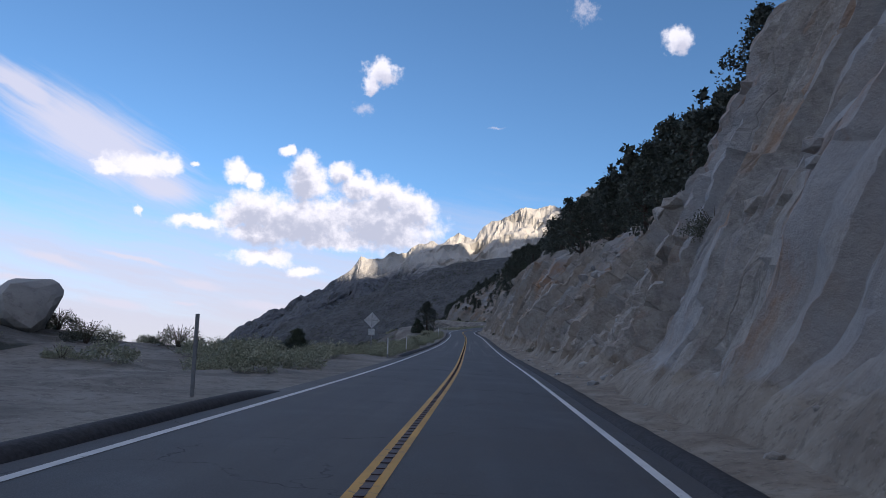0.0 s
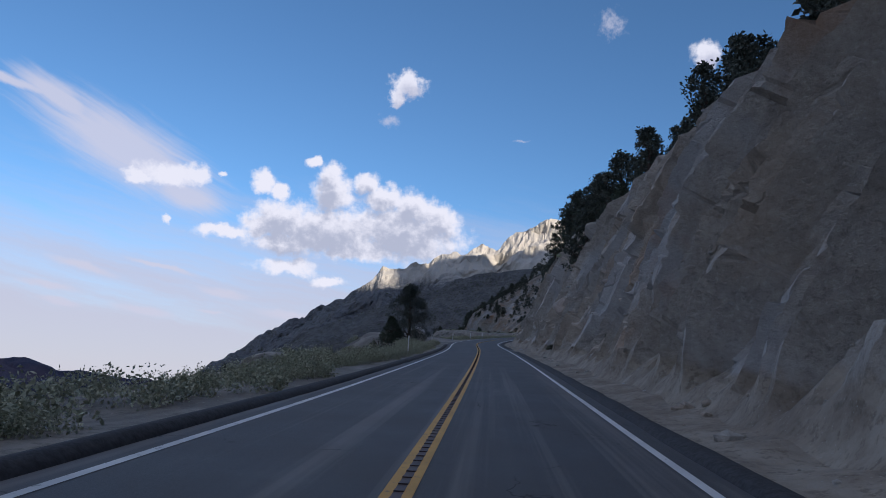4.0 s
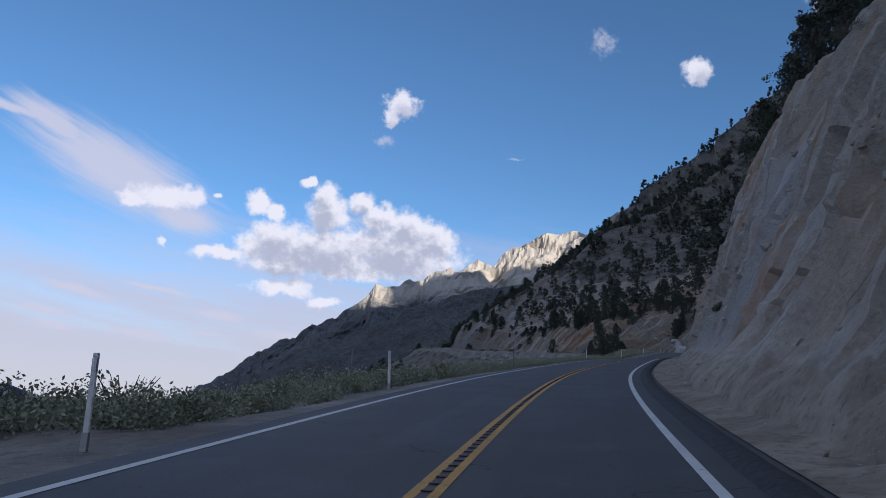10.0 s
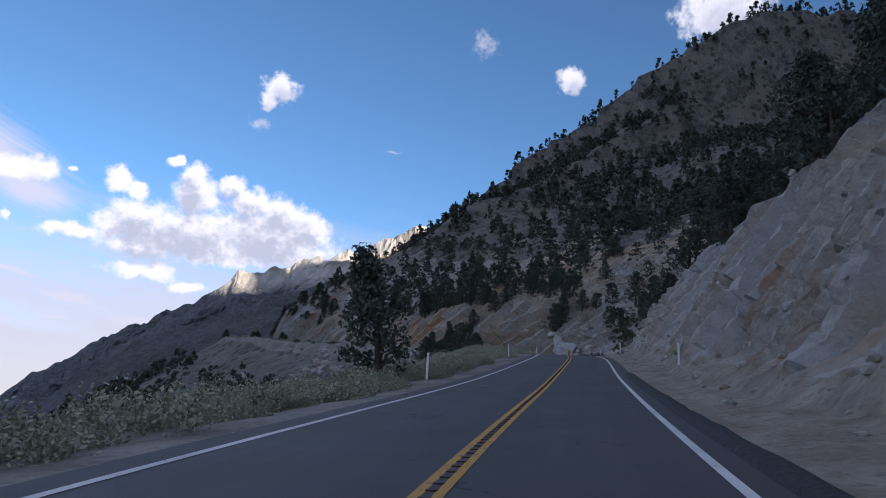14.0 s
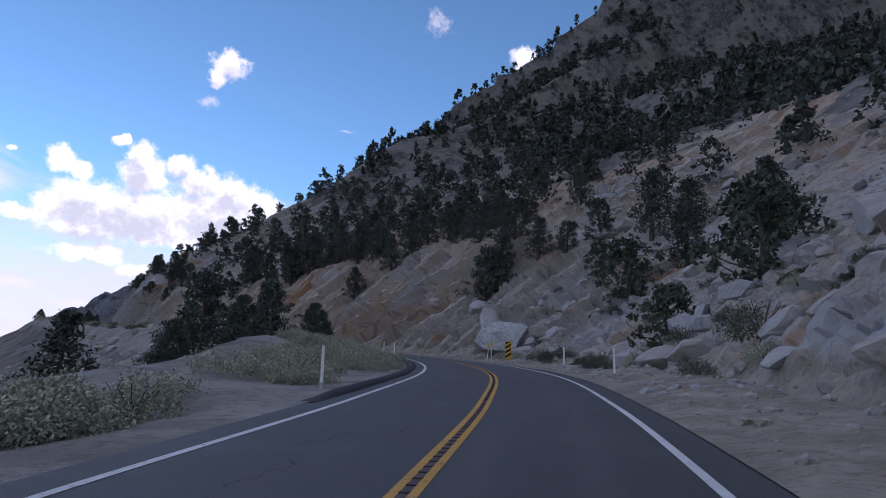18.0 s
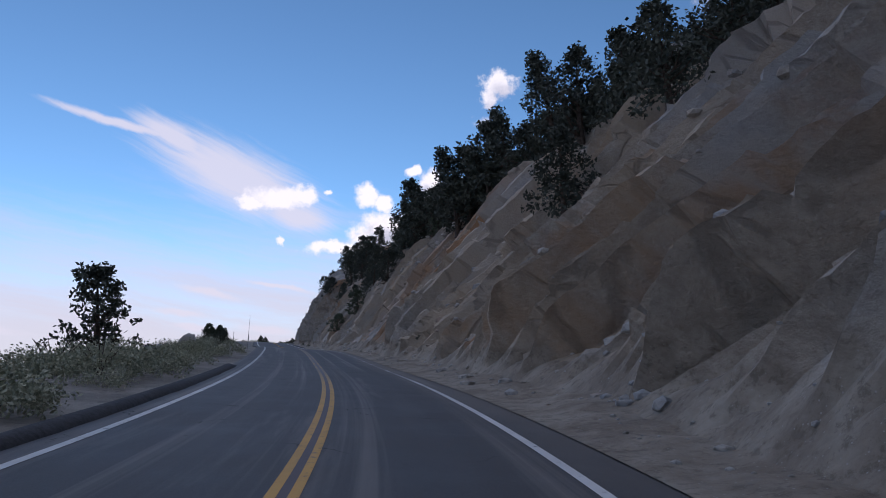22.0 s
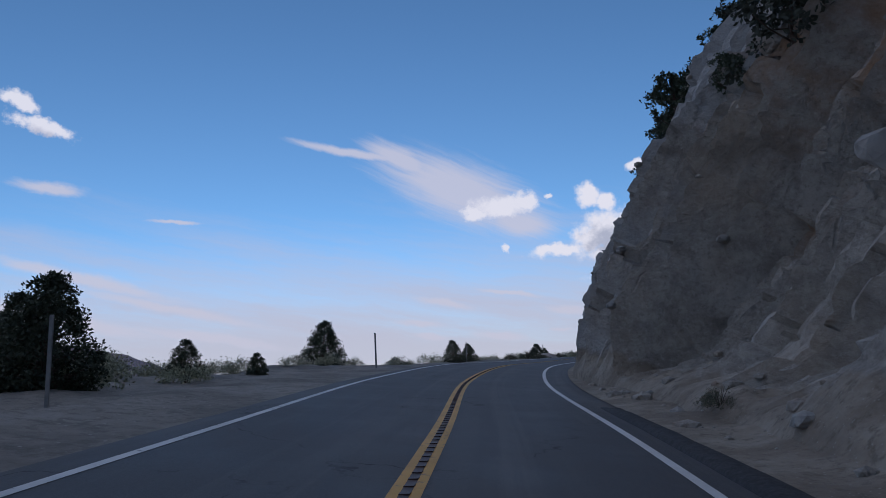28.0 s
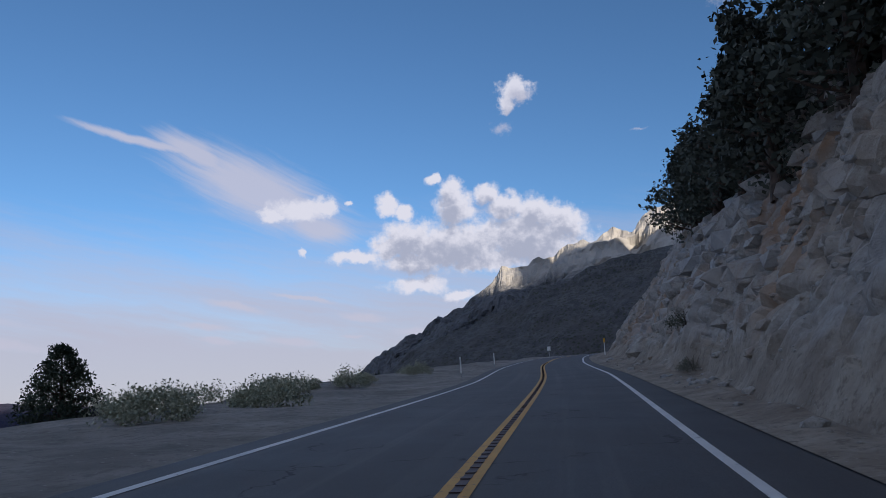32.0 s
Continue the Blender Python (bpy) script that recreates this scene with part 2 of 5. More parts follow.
def vnoise(x, y, z, seed=0):
    x, y, z = np.broadcast_arrays(np.asarray(x, float), np.asarray(y, float), np.asarray(z, float))
    fx, fy, fz = np.floor(x), np.floor(y), np.floor(z)
    tx, ty, tz = x - fx, y - fy, z - fz
    tx, ty, tz = (q * q * (3 - 2 * q) for q in (tx, ty, tz))
    out = 0
    for dx in (0, 1):
        for dy in (0, 1):
            for dz in (0, 1):
                w = (tx if dx else 1 - tx) * (ty if dy else 1 - ty) * (tz if dz else 1 - tz)
                out = out + w * hash01(fx + dx, fy + dy, fz + dz, seed)
    return out * 2 - 1


def fbm(x, y, z, octaves=4, seed=0, gain=0.5):
    out, amp = 0, 1.0
    for k in range(octaves):
        out = out + amp * vnoise(x, y, z, seed + 17 * k)
        x, y, z, amp = x * 2.03, y * 2.03, z * 2.03, amp * gain
    return out


def cells(x, y, z, seed=0):
    """Distance to the nearest and second nearest scattered point, and that point's own random number."""
    x, y, z = np.broadcast_arrays(np.asarray(x, float), np.asarray(y, float), np.asarray(z, float))
    fx, fy, fz = np.floor(x), np.floor(y), np.floor(z)
    d1, d2, own = np.full(x.shape, 9.0), np.full(x.shape, 9.0), np.zeros(x.shape)
    for dx in (-1, 0, 1):
        for dy in (-1, 0, 1):
            for dz in (-1, 0, 1):
                cx, cy, cz = fx + dx, fy + dy, fz + dz
                px, py, pz = cx + hash01(cx, cy, cz, seed), cy + hash01(cx, cy, cz, seed + 1), cz + hash01(cx, cy, cz, seed + 2)
                d = np.sqrt((px - x) ** 2 + (py - y) ** 2 + (pz - z) ** 2)
                near = d < d1
                d2 = np.where(near, d1, np.minimum(d2, d))
                own = np.where(near, hash01(cx, cy, cz, seed + 5), own)
                d1 = np.where(near, d, d1)
    return d1, d2, own


def smooth(a, b, x):
    t = np.clip((x - a) / (b - a), 0, 1)
    return t * t * (3 - 2 * t)


# ---- the road's line: yellow centre line, spline through the plan's points ----
def spline(points, step):
    p = np.array([points[0], *points, points[-1]], float)
    p[0], p[-1] = 2 * p[1] - p[2], 2 * p[-2] - p[-3]
    out = []
    for k in range(1, len(p) - 2):
        n = max(2, int(np.linalg.norm(p[k + 1] - p[k]) / step))
        t = (np.arange(n) / n)[:, None]
        m0, m1 = (p[k + 1] - p[k - 1]), (p[k + 2] - p[k])
        d0, d1, d2 = (np.linalg.norm(p[k + i + 1] - p[k + i]) for i in (-1, 0, 1))
        m0, m1 = m0 * d1 / (d0 + d1), m1 * d1 / (d1 + d2)
        out.append((2 * t**3 - 3 * t**2 + 1) * p[k] + (t**3 - 2 * t**2 + t) * m0 + (-2 * t**3 + 3 * t**2) * p[k + 1] + (t**3 - t**2) * m1)
    return np.vstack([*out, p[-2][None]])


LINE = spline(ROAD, 1.0)
LEN = np.concatenate([[0], np.cumsum(np.linalg.norm(np.diff(LINE[:, :2], axis=0), axis=1))])
LEN -= np.interp(0.0, LINE[:40 + 60, 1], LEN[:40 + 60])          # station 0 beside y = 0
TAN = np.gradient(LINE[:, :2], axis=0)
TAN /= np.linalg.norm(TAN, axis=1)[:, None]
S0, S1 = float(LEN[0]), float(LEN[-1])


def tab(s, rows, column=1):
    return np.interp(s, [r[0] for r in rows], [r[column] for r in rows])


# cross slope of the road (rise to the right)
BANK = [(-40, -0.028), (0, -0.027), (44, -0.021), (98, 0.003), (140, 0.012), (175, 0.004), (200, -0.001), (236, 0.013), (272, 0.017), (308, 0.020), (344, 0.008), (380, -0.004), (416, -0.008), (452, -0.037), (488, -0.054), (524, -0.066), (560, -0.084), (596, -0.076), (620, -0.051), (644, -0.017), (668, 0.022), (700, 0.027)]
# half width of the lanes: station, left, right
LANE = [(-40, 3.05, 3.06), (0, 3.05, 3.05), (44, 3.07, 3.02), (98, 2.98, 3.11), (140, 2.97, 3.01), (175, 3.07, 2.74), (200, 3.16, 2.57), (236, 3.10, 2.65), (272, 3.09, 2.72), (308, 3.04, 2.88), (344, 3.04, 2.96), (380, 2.96, 2.91), (416, 2.78, 2.83), (452, 2.93, 2.83), (488, 3.01, 3.02), (524, 3.02, 3.08), (560, 3.08, 2.87), (596, 3.16, 2.50), (620, 3.17, 2.40), (644, 3.10, 2.60), (668, 3.02, 2.91), (700, 3.01, 3.02)]


def on_road(s, u, dz=0.0):
    """World points at station s, u metres to the right of the yellow line, dz above the road."""
    s, u, dz = np.broadcast_arrays(np.asarray(s, float), np.asarray(u, float), np.asarray(dz, float))
    x, y, z = (np.interp(s, LEN, LINE[:, k]) for k in range(3))
    tx, ty = np.interp(s, LEN, TAN[:, 0]), np.interp(s, LEN, TAN[:, 1])
    n = np.hypot(tx, ty)
    bank = tab(s, BANK) * np.clip(u, -6, 6)
    return np.stack([x + u * ty / n, y - u * tx / n, z + dz + bank], -1)


def sheet(name, pts, material, parent=None, smooth_faces=True):
    """A grid of points (rows, columns, 3) as one mesh object."""
    r, c = pts.shape[:2]
    me = bpy.data.meshes.new(name)
    i = (np.arange(r - 1)[:, None] * c + np.arange(c - 1)[None]).ravel()
    me.from_pydata(pts.reshape(-1, 3).tolist(), [], np.stack([i, i + 1, i + c + 1, i + c], 1).tolist())
    if smooth_faces:
        me.shade_smooth()
    me.materials.append(material)
    ob = new(name, me)
    ob.parent = parent
    return ob


# ---- terrain beside the road ----
# station, foot of the cut, its height, its slope in degrees
CUT = [(-60, 4.6, 14.5, 68), (4, 4.5, 14.5, 68), (24, 4.7, 13, 67), (32, 5.2, 7.5, 55), (60, 5.5, 8.5, 53), (80, 5.2, 9.5, 57), (100, 5.0, 11, 62), (125, 4.8, 12, 64),
       (155, 4.8, 12, 64), (180, 4.7, 14, 63), (230, 4.8, 15, 63), (246, 5.1, 17, 68), (270, 5.3, 16, 68), (282, 5.4, 13, 62), (300, 5.6, 10, 57), (330, 5.8, 10, 56), (360, 6.4, 8.5, 54),
       (378, 7.3, 7.5, 49), (390, 8.0, 6, 45), (402, 8.8, 4.5, 41), (418, 7.8, 9, 44), (432, 5.9, 13, 46), (440, 5.6, 15, 46), (470, 5.4, 14, 50), (500, 5.2, 11.5, 54), (535, 5.2, 11, 55),
       (556, 4.9, 10, 55), (575, 4.5, 12, 58), (590, 4.1, 13.5, 62), (603, 4.0, 14.5, 66), (616, 4.1, 13, 68), (626, 4.5, 10, 66), (636, 4.9, 8, 64), (660, 5.2, 8, 62), (680, 5.6, 8, 56), (760, 6.0, 10, 55), (900, 6, 10, 55)]
# station, slope of the mountainside above the cut
SLOPE = [(-60, 0.74), (60, 0.76), (330, 0.80), (400, 0.54), (480, 0.50), (560, 0.58), (620, 0.65), (680, 0.72), (740, 0.80), (900, 0.80)]


def right_height(s, u):
    """Height over the road at u to the right, without rock detail."""
    foot, high, deg = tab(s, CUT, 1), tab(s, CUT, 2), tab(s, CUT, 3)
    top = foot + high / np.tan(np.radians(deg))
    h = np.where(u < foot, 0.35 * smooth(4.2, 7.0, u) * (u - 4.2),
                 np.where(u < top, (u - foot) * np.tan(np.radians(deg)) + 0.3, high + 0.3 + (u - top) * tab(s, SLOPE)))
    return h


# station, width of the level ground left of the road, height of its outer edge, slope down from there
LEFT = [(-60, 40, 0.6, 0.3), (20, 30, 0.6, 0.3), (34, 12, 0.3, 0.4), (50, 5, -0.3, 0.55), (166, 5.0, -0.3, 0.6), (174, 9, 0.2, 0.5), (188, 13, 0.5, 0.5),
        (200, 9, 0.1, 0.5), (215, 4.2, -0.6, 0.6), (300, 4.6, -0.6, 0.6), (330, 5.5, -0.3, 0.6), (365, 9, -0.2, 0.5), (395, 9, 0.3, 0.5), (430, 8, 0.5, 0.5), (455, 6, 0.1, 0.6),
        (540, 6, -0.1, 0.6), (560, 8, 0.1, 0.6), (590, 9, -0.25, 0.6), (635, 9, -0.25, 0.6), (650, 9, 0.0, 0.6), (700, 8, 0.0, 0.6), (900, 8, 0.0, 0.6)]


def left_height(s, u):
    d = -u - 3.9
    wide, rise, fall = tab(s, LEFT, 1), tab(s, LEFT, 2), tab(s, LEFT, 3)
    h = np.where(d < wide, -0.08 + rise * smooth(0, 1, d / wide), rise - 0.08 - (d - wide) * fall * smooth(0, 6, d - wide))
    return np.maximum(h, -170 - 0.02 * d)


# ---- materials ----
def material(name):
    m = bpy.data.materials.new(name)
    m.use_nodes = True
    n = Nodes(m.node_tree)
    return m, n, m.node_tree.nodes["Principled BSDF"]


def finish(n, shader, colour, rough, bump=None, strength=0.5, distance=0.05):
    n.put(colour if isinstance(colour, bpy.types.NodeSocket) else (*colour, 1), shader.inputs["Base Color"])
    n.put(rough, shader.inputs["Roughness"])
    if bump is not None:
        b = n.add("Bump")
        b.inputs["Strength"].default_value, b.inputs["Distance"].default_value = strength, distance
        n.put(bump, b.inputs["Height"])
        n.tree.links.new(b.outputs[0], shader.inputs["Normal"])


def place_of(n):
    return n.add("NewGeometry").outputs["Position"]


def simple(name, colour, rough=0.6, metal=0.0, vary=0.15, scale=6.0, bump=0.2):
    m, n, b = material(name)
    p = n.add("TexCoord").outputs["Object"]
    k = n.noise(p, scale, 5)
    dark = tuple(c * (1 - vary) for c in colour)
    light = tuple(min(1, c * (1 + vary)) for c in colour)
    finish(n, b, n.mix(n.step(k, 0.3, 0.7), dark, light), n.step(n.noise(p, scale * 3), 0.2, 0.8, rough - 0.1, min(1, rough + 0.1)), k, bump, 0.01)
    b.inputs["Metallic"].default_value = metal
    return m


def make_asphalt():
    m, n, b = material("asphalt")
    p = place_of(n)
    uv = n.add("UVMap").outputs[0]                       # x: metres from the yellow line, y: station
    u = n.split(uv)
    grit = n.noise(p, 55, 3, 0.7)
    blotch = n.noise(p, 0.6, 5, 0.6)
    tracks = n.noise(n.place(uv, size=(0.75, 26, 1)), 1.0, 3)
    drift = n.step(n.noise(n.place(uv, size=(1.3, 18, 1)), 1.0, 5, 0.65), 0.56, 0.72)
    worn = n.math("MULTIPLY", n.math("MAXIMUM", drift, n.step(n.noise(n.place(uv, at=(4, 0, 0), size=(0.5, 60, 1)), 1.0, 4, 0.6), 0.52, 0.66)), n.math("ADD", n.math("MULTIPLY", n.step(u[1], 405, 430), n.step(u[1], 545, 520, 0.25, 1.0)), n.math("MULTIPLY", n.step(u[1], 45, 62), n.step(u[1], 130, 95, 0.0, 0.8))))
    c = n.mix(n.step(grit, 0.3, 0.75), (0.036, 0.036, 0.040), (0.080, 0.079, 0.082))
    c = n.mix(n.math("MULTIPLY", n.step(blotch, 0.35, 0.7), 0.45), c, (0.090, 0.088, 0.087))
    c = n.mix(n.math("MULTIPLY", n.step(tracks, 0.45, 0.7), 0.35), c, (0.10, 0.097, 0.096))
    c = n.mix(n.math("MULTIPLY", worn, 0.5), c, (0.24, 0.22, 0.20))                        # sand carried on to the road
    crack = n.voronoi(n.vec("ADD", n.vec("SCALE", p, 0.22), n.vec("SCALE", n.noise(p, 0.9, 4, colour=True), 0.35)), 1.0, "DISTANCE_TO_EDGE")
    c = n.mix(n.math("MULTIPLY", n.step(crack, 0.005, 0.002), n.step(blotch, 0.45, 0.6)), c, (0.02, 0.02, 0.021))
    dust = n.math("MULTIPLY", n.math("MULTIPLY", n.step(u[0], 2.1, 3.3), n.step(u[1], 425, 470)), n.math("MULTIPLY", n.step(u[1], 560, 535), n.step(n.noise(n.place(uv, size=(1.5, 9, 1)), 1.0, 5, 0.65), 0.3, 0.55, 0.3, 0.75)))
    c = n.mix(dust, c, (0.20, 0.178, 0.155))
    finish(n, b, c, n.step(blotch, 0.2, 0.8, 0.62, 0.8), grit, 0.35, 0.006)
    return m


def make_paint(name, colour, wear, buried=0.0):
    m, n, b = material(name)
    p = place_of(n)
    s = n.split(n.add("UVMap").outputs[0])[1]
    gone = n.math("MULTIPLY", n.step(n.noise(p, 7, 6, 0.7), 0.62 - wear, 0.72 - wear), 0.75)
    c = n.mix(n.step(n.noise(p, 1.1, 4), 0.3, 0.7), tuple(k * 0.8 for k in colour), colour)
    sanded = n.math("MULTIPLY", n.math("MULTIPLY", n.step(s, 450, 468), n.step(s, 532, 512)), n.math("MULTIPLY", n.step(n.noise(p, 0.5, 5, 0.65), 0.25, 0.5), buried))
    c = n.mix(gone, c, (0.07, 0.07, 0.07))
    finish(n, b, n.mix(sanded, c, (0.115, 0.105, 0.098)), 0.6, n.noise(p, 50, 3), 0.3, 0.005)
    return m


def make_rock(name="granite", cut=True):
    """Pale granite with dark joints, brown and orange stains and grey varnish; towards dirt where the mask 'bare' is low."""
    m, n, b = material(name)
    p = place_of(n)
    if not cut:
        p = n.vec("ADD", n.add("TexCoord").outputs["Object"], n.vec("SCALE", n.join(n.add("ObjectInfo").outputs["Random"], 1.0, 2.0), 37.0))
    grain = n.noise(p, 34, 4, 0.75)
    mid = n.noise(p, 1.6, 9, 0.70, 0.3)
    crisp = n.noise(p, 7.0, 6, 0.72)
    big = n.noise(p, 0.13, 5, 0.6)
    c = n.mix(n.step(mid, 0.32, 0.68), (0.265, 0.246, 0.220), (0.46, 0.432, 0.388))
    if cut:
        tone = n.add("Attribute")
        tone.attribute_name = "tone"                     # each slab its own shade
        c = n.mix(n.step(tone.outputs["Fac"], 0.25, 0.75, 0.45, 0.0), c, (0.31, 0.276, 0.236))
    c = n.mix(n.math("MULTIPLY", n.step(crisp, 0.53, 0.66), 0.55), c, (0.150, 0.138, 0.124))
    c = n.mix(n.math("MULTIPLY", n.step(crisp, 0.47, 0.34), 0.50), c, (0.50, 0.472, 0.43))
    c = n.mix(n.math("MULTIPLY", n.step(grain, 0.55, 0.75), 0.45), c, (0.12, 0.113, 0.106))
    c = n.mix(n.math("MULTIPLY", n.step(big, 0.48, 0.64), 0.5), c, (0.39, 0.315, 0.235))
    c = n.mix(n.math("MULTIPLY", n.step(n.noise(n.place(p, at=(40, 11, 3)), 0.10, 5, 0.6), 0.48, 0.60), 0.6), c, (0.39, 0.405, 0.42))
    varnish = n.noise(n.place(p, at=(9, 4, 0), size=(0.8, 0.8, 3.0)), 0.6, 8, 0.72)
    c = n.mix(n.math("MULTIPLY", n.step(varnish, 0.58, 0.70), 0.32), c, (0.19, 0.178, 0.165))
    if cut:
        lay = n.add("UVMap").outputs[0]                  # across and along the leaning joints of the face, metres
        warp = n.vec("ADD", lay, n.vec("SCALE", n.vec("SUBTRACT", n.noise(p, 0.30, 3, 0.5, colour=True), (0.5, 0.5, 0.5)), 0.22))
        slab_mask = n.add("Attribute")
        slab_mask.attribute_name = "slab"
        slabby = slab_mask.outputs["Fac"]
        stain = n.noise(n.place(warp, size=(2.4, 11, 1)), 1.0, 7, 0.68)
        where = n.step(n.noise(p, 0.06, 3), 0.42, 0.60)
        c = n.mix(n.math("MULTIPLY", n.math("MULTIPLY", n.step(stain, 0.50, 0.66), where), 0.80), c, (0.33, 0.175, 0.078))
        iron = n.math("MULTIPLY", n.math("MULTIPLY", n.step(n.split(lay)[0], 432, 458), n.step(n.split(lay)[0], 560, 515)), n.step(n.noise(p, 0.11, 5, 0.6), 0.36, 0.58))
        c = n.mix(n.math("MULTIPLY", iron, 0.5), c, (0.47, 0.365, 0.25))
        band = n.math("MULTIPLY", n.math("MULTIPLY", n.step(n.split(warp)[0], 488, 493), n.step(n.split(warp)[0], 507, 500)), n.step(stain, 0.40, 0.58))
        c = n.mix(n.math("MULTIPLY", band, 0.75), c, (0.35, 0.185, 0.080))
        run = n.noise(n.place(warp, at=(0.7, 0, 0), size=(0.42, 6.5, 1)), 1.0, 6, 0.66)
        c = n.mix(n.math("MULTIPLY", n.step(run, 0.56, 0.72), 0.26), c, (0.185, 0.168, 0.150))
        c = n.mix(n.math("MULTIPLY", n.step(run, 0.42, 0.30), 0.40), c, (0.45, 0.42, 0.37))
        long_at = n.place(warp, size=(2.4, 11, 1))
        small_at = n.place(warp, at=(3.3, 1.7, 0), size=(0.75, 4.2, 1))
        joint = n.math("MULTIPLY", n.step(n.voronoi(long_at, 1.0, "DISTANCE_TO_EDGE"), 0.018, 0.005), n.step(n.noise(p, 0.22, 3), 0.44, 0.54))
        seam = n.math("MULTIPLY", n.step(n.voronoi(small_at, 1.0, "DISTANCE_TO_EDGE"), 0.022, 0.006), n.step(n.noise(p, 0.5, 3), 0.50, 0.60))
        joint = n.math("MULTIPLY", n.math("MAXIMUM", joint, n.math("MULTIPLY", seam, 0.8)), n.math("ADD", n.math("MULTIPLY", slabby, 0.8), 0.15), clamp=True)
        plates = n.math("ADD", n.math("MULTIPLY", n.split(n.voronoi(long_at, 1.0, "F1", 1))[0], 0.22), n.math("MULTIPLY", n.split(n.voronoi(small_at, 1.0, "F1", 1))[1], 0.16))
        plates = n.math("ADD", n.math("MULTIPLY", plates, slabby), n.math("MULTIPLY", run, -0.6))
    else:
        stain = n.noise(n.place(p, size=(1.1, 1.1, 4.2)), 0.30, 7, 0.66, 0.5)
        c = n.mix(n.math("MULTIPLY", n.step(stain, 0.545, 0.68), 0.6), c, (0.27, 0.165, 0.095))
        joint = n.math("MULTIPLY", n.step(n.voronoi(n.vec("ADD", p, n.vec("SCALE", n.noise(p, 0.7, 5, colour=True), 1.2)), 0.5, "DISTANCE_TO_EDGE"), 0.03, 0.006), 0.6)
        plates = joint
    c = n.mix(n.math("MULTIPLY", joint, 0.4 if cut else 0.3), c, (0.06, 0.054, 0.048))
    h = n.math("ADD", n.math("MULTIPLY", mid, 0.55), n.math("ADD", n.math("MULTIPLY", grain, 0.10), n.math("MULTIPLY", crisp, 0.34)))
    h = n.math("SUBTRACT", n.math("ADD", h, plates) if cut else h, n.math("MULTIPLY", joint, 0.35))
    if cut:
        mask = n.add("Attribute")
        mask.attribute_name = "bare"
        bare = mask.outputs["Fac"]
        pebble = n.voronoi(p, 7.0)
        soil = n.mix(n.step(n.noise(p, 0.8, 6, 0.65), 0.35, 0.68), (0.20, 0.165, 0.128), (0.33, 0.290, 0.235))
        soil = n.mix(n.math("MULTIPLY", n.step(n.noise(p, 4.5, 6, 0.74), 0.50, 0.64), 0.6), soil, (0.11, 0.088, 0.066))
        soil = n.mix(n.step(n.voronoi(p, 11.0), 0.16, 0.08), soil, (0.33, 0.31, 0.28))
        k = n.step(n.math("ADD", bare, n.math("MULTIPLY", n.math("SUBTRACT", n.noise(p, 1.2, 5), 0.5), 0.9)), 0.35, 0.65)
        c = n.mix(k, soil, c)
        h = n.math("ADD", n.math("MULTIPLY", h, n.math("ADD", n.math("MULTIPLY", k, 0.7), 0.3)), n.math("MULTIPLY", pebble, -0.12))
    finish(n, b, c, 0.88, h, 0.75, 0.22)
    return m


def make_soil(name, low, high, speck, scale=1.0):
    m, n, b = material(name)
    p = place_of(n)
    k = n.noise(p, 0.35 * scale, 7, 0.65)
    f = n.noise(p, 9 * scale, 5, 0.7)
    stone = n.step(n.voronoi(p, 4.5 * scale), 0.17, 0.09)
    c = n.mix(n.step(k, 0.33, 0.68), low, high)
    c = n.mix(n.math("MULTIPLY", n.step(f, 0.5, 0.75), 0.4), c, tuple(q * 0.55 for q in low))
    c = n.mix(n.math("MULTIPLY", n.step(n.noise(p, 3.2 * scale, 6, 0.72), 0.50, 0.62), 0.55), c, tuple(q * 0.62 for q in low))
    c = n.mix(n.math("MULTIPLY", stone, 0.8), c, speck)
    finish(n, b, c, 0.95, n.math("ADD", n.math("MULTIPLY", f, 0.5), stone), 0.6, 0.05)
    return m


def make_mountain(name, scale=1.0, bush=0.5, low=(0.13, 0.122, 0.105), high=(0.33, 0.31, 0.28), chip=(0.42, 0.40, 0.36), crest=None, warm=(0.24, 0.20, 0.155)):
    """Steep hillside: pale broken rock, grey-brown scree and dark scrub."""
    m, n, b = material(name)
    p = place_of(n)
    big = n.noise(p, 0.02 / scale, 6, 0.62)
    mid = n.noise(p, 0.11 / scale, 8, 0.68, 0.3)
    f = n.noise(p, 0.9 / scale, 6, 0.7)
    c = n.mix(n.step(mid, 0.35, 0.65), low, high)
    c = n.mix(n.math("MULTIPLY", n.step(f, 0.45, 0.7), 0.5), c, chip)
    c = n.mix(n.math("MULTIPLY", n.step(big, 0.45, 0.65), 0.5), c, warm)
    scrub = n.math("MULTIPLY", n.step(n.voronoi(n.vec("ADD", p, n.vec("SCALE", n.noise(p, 0.4 / scale, 3, colour=True), 3.0 * scale)), 0.22 / scale), 0.42, 0.22), n.step(n.noise(p, 0.045 / scale, 4), 0.62 - bush * 0.3, 0.72 - bush * 0.3))
    c = n.mix(n.math("MULTIPLY", scrub, 0.85), c, (0.045, 0.052, 0.035))
    if crest:                                             # paler granite towards the crest, sunlit look painted in by height
        lit_crest = n.step(n.math("ADD", n.split(p)[2], n.math("MULTIPLY", n.math("SUBTRACT", mid, 0.5), 160.0)), crest[0], crest[1])
        c = n.mix(lit_crest, c, n.mix(n.step(f, 0.35, 0.7), (0.36, 0.34, 0.31), (0.52, 0.49, 0.44)))
    finish(n, b, c, 0.95, n.math("ADD", mid, n.math("MULTIPLY", f, 0.4)), 0.9, 1.6 * scale)
    return m


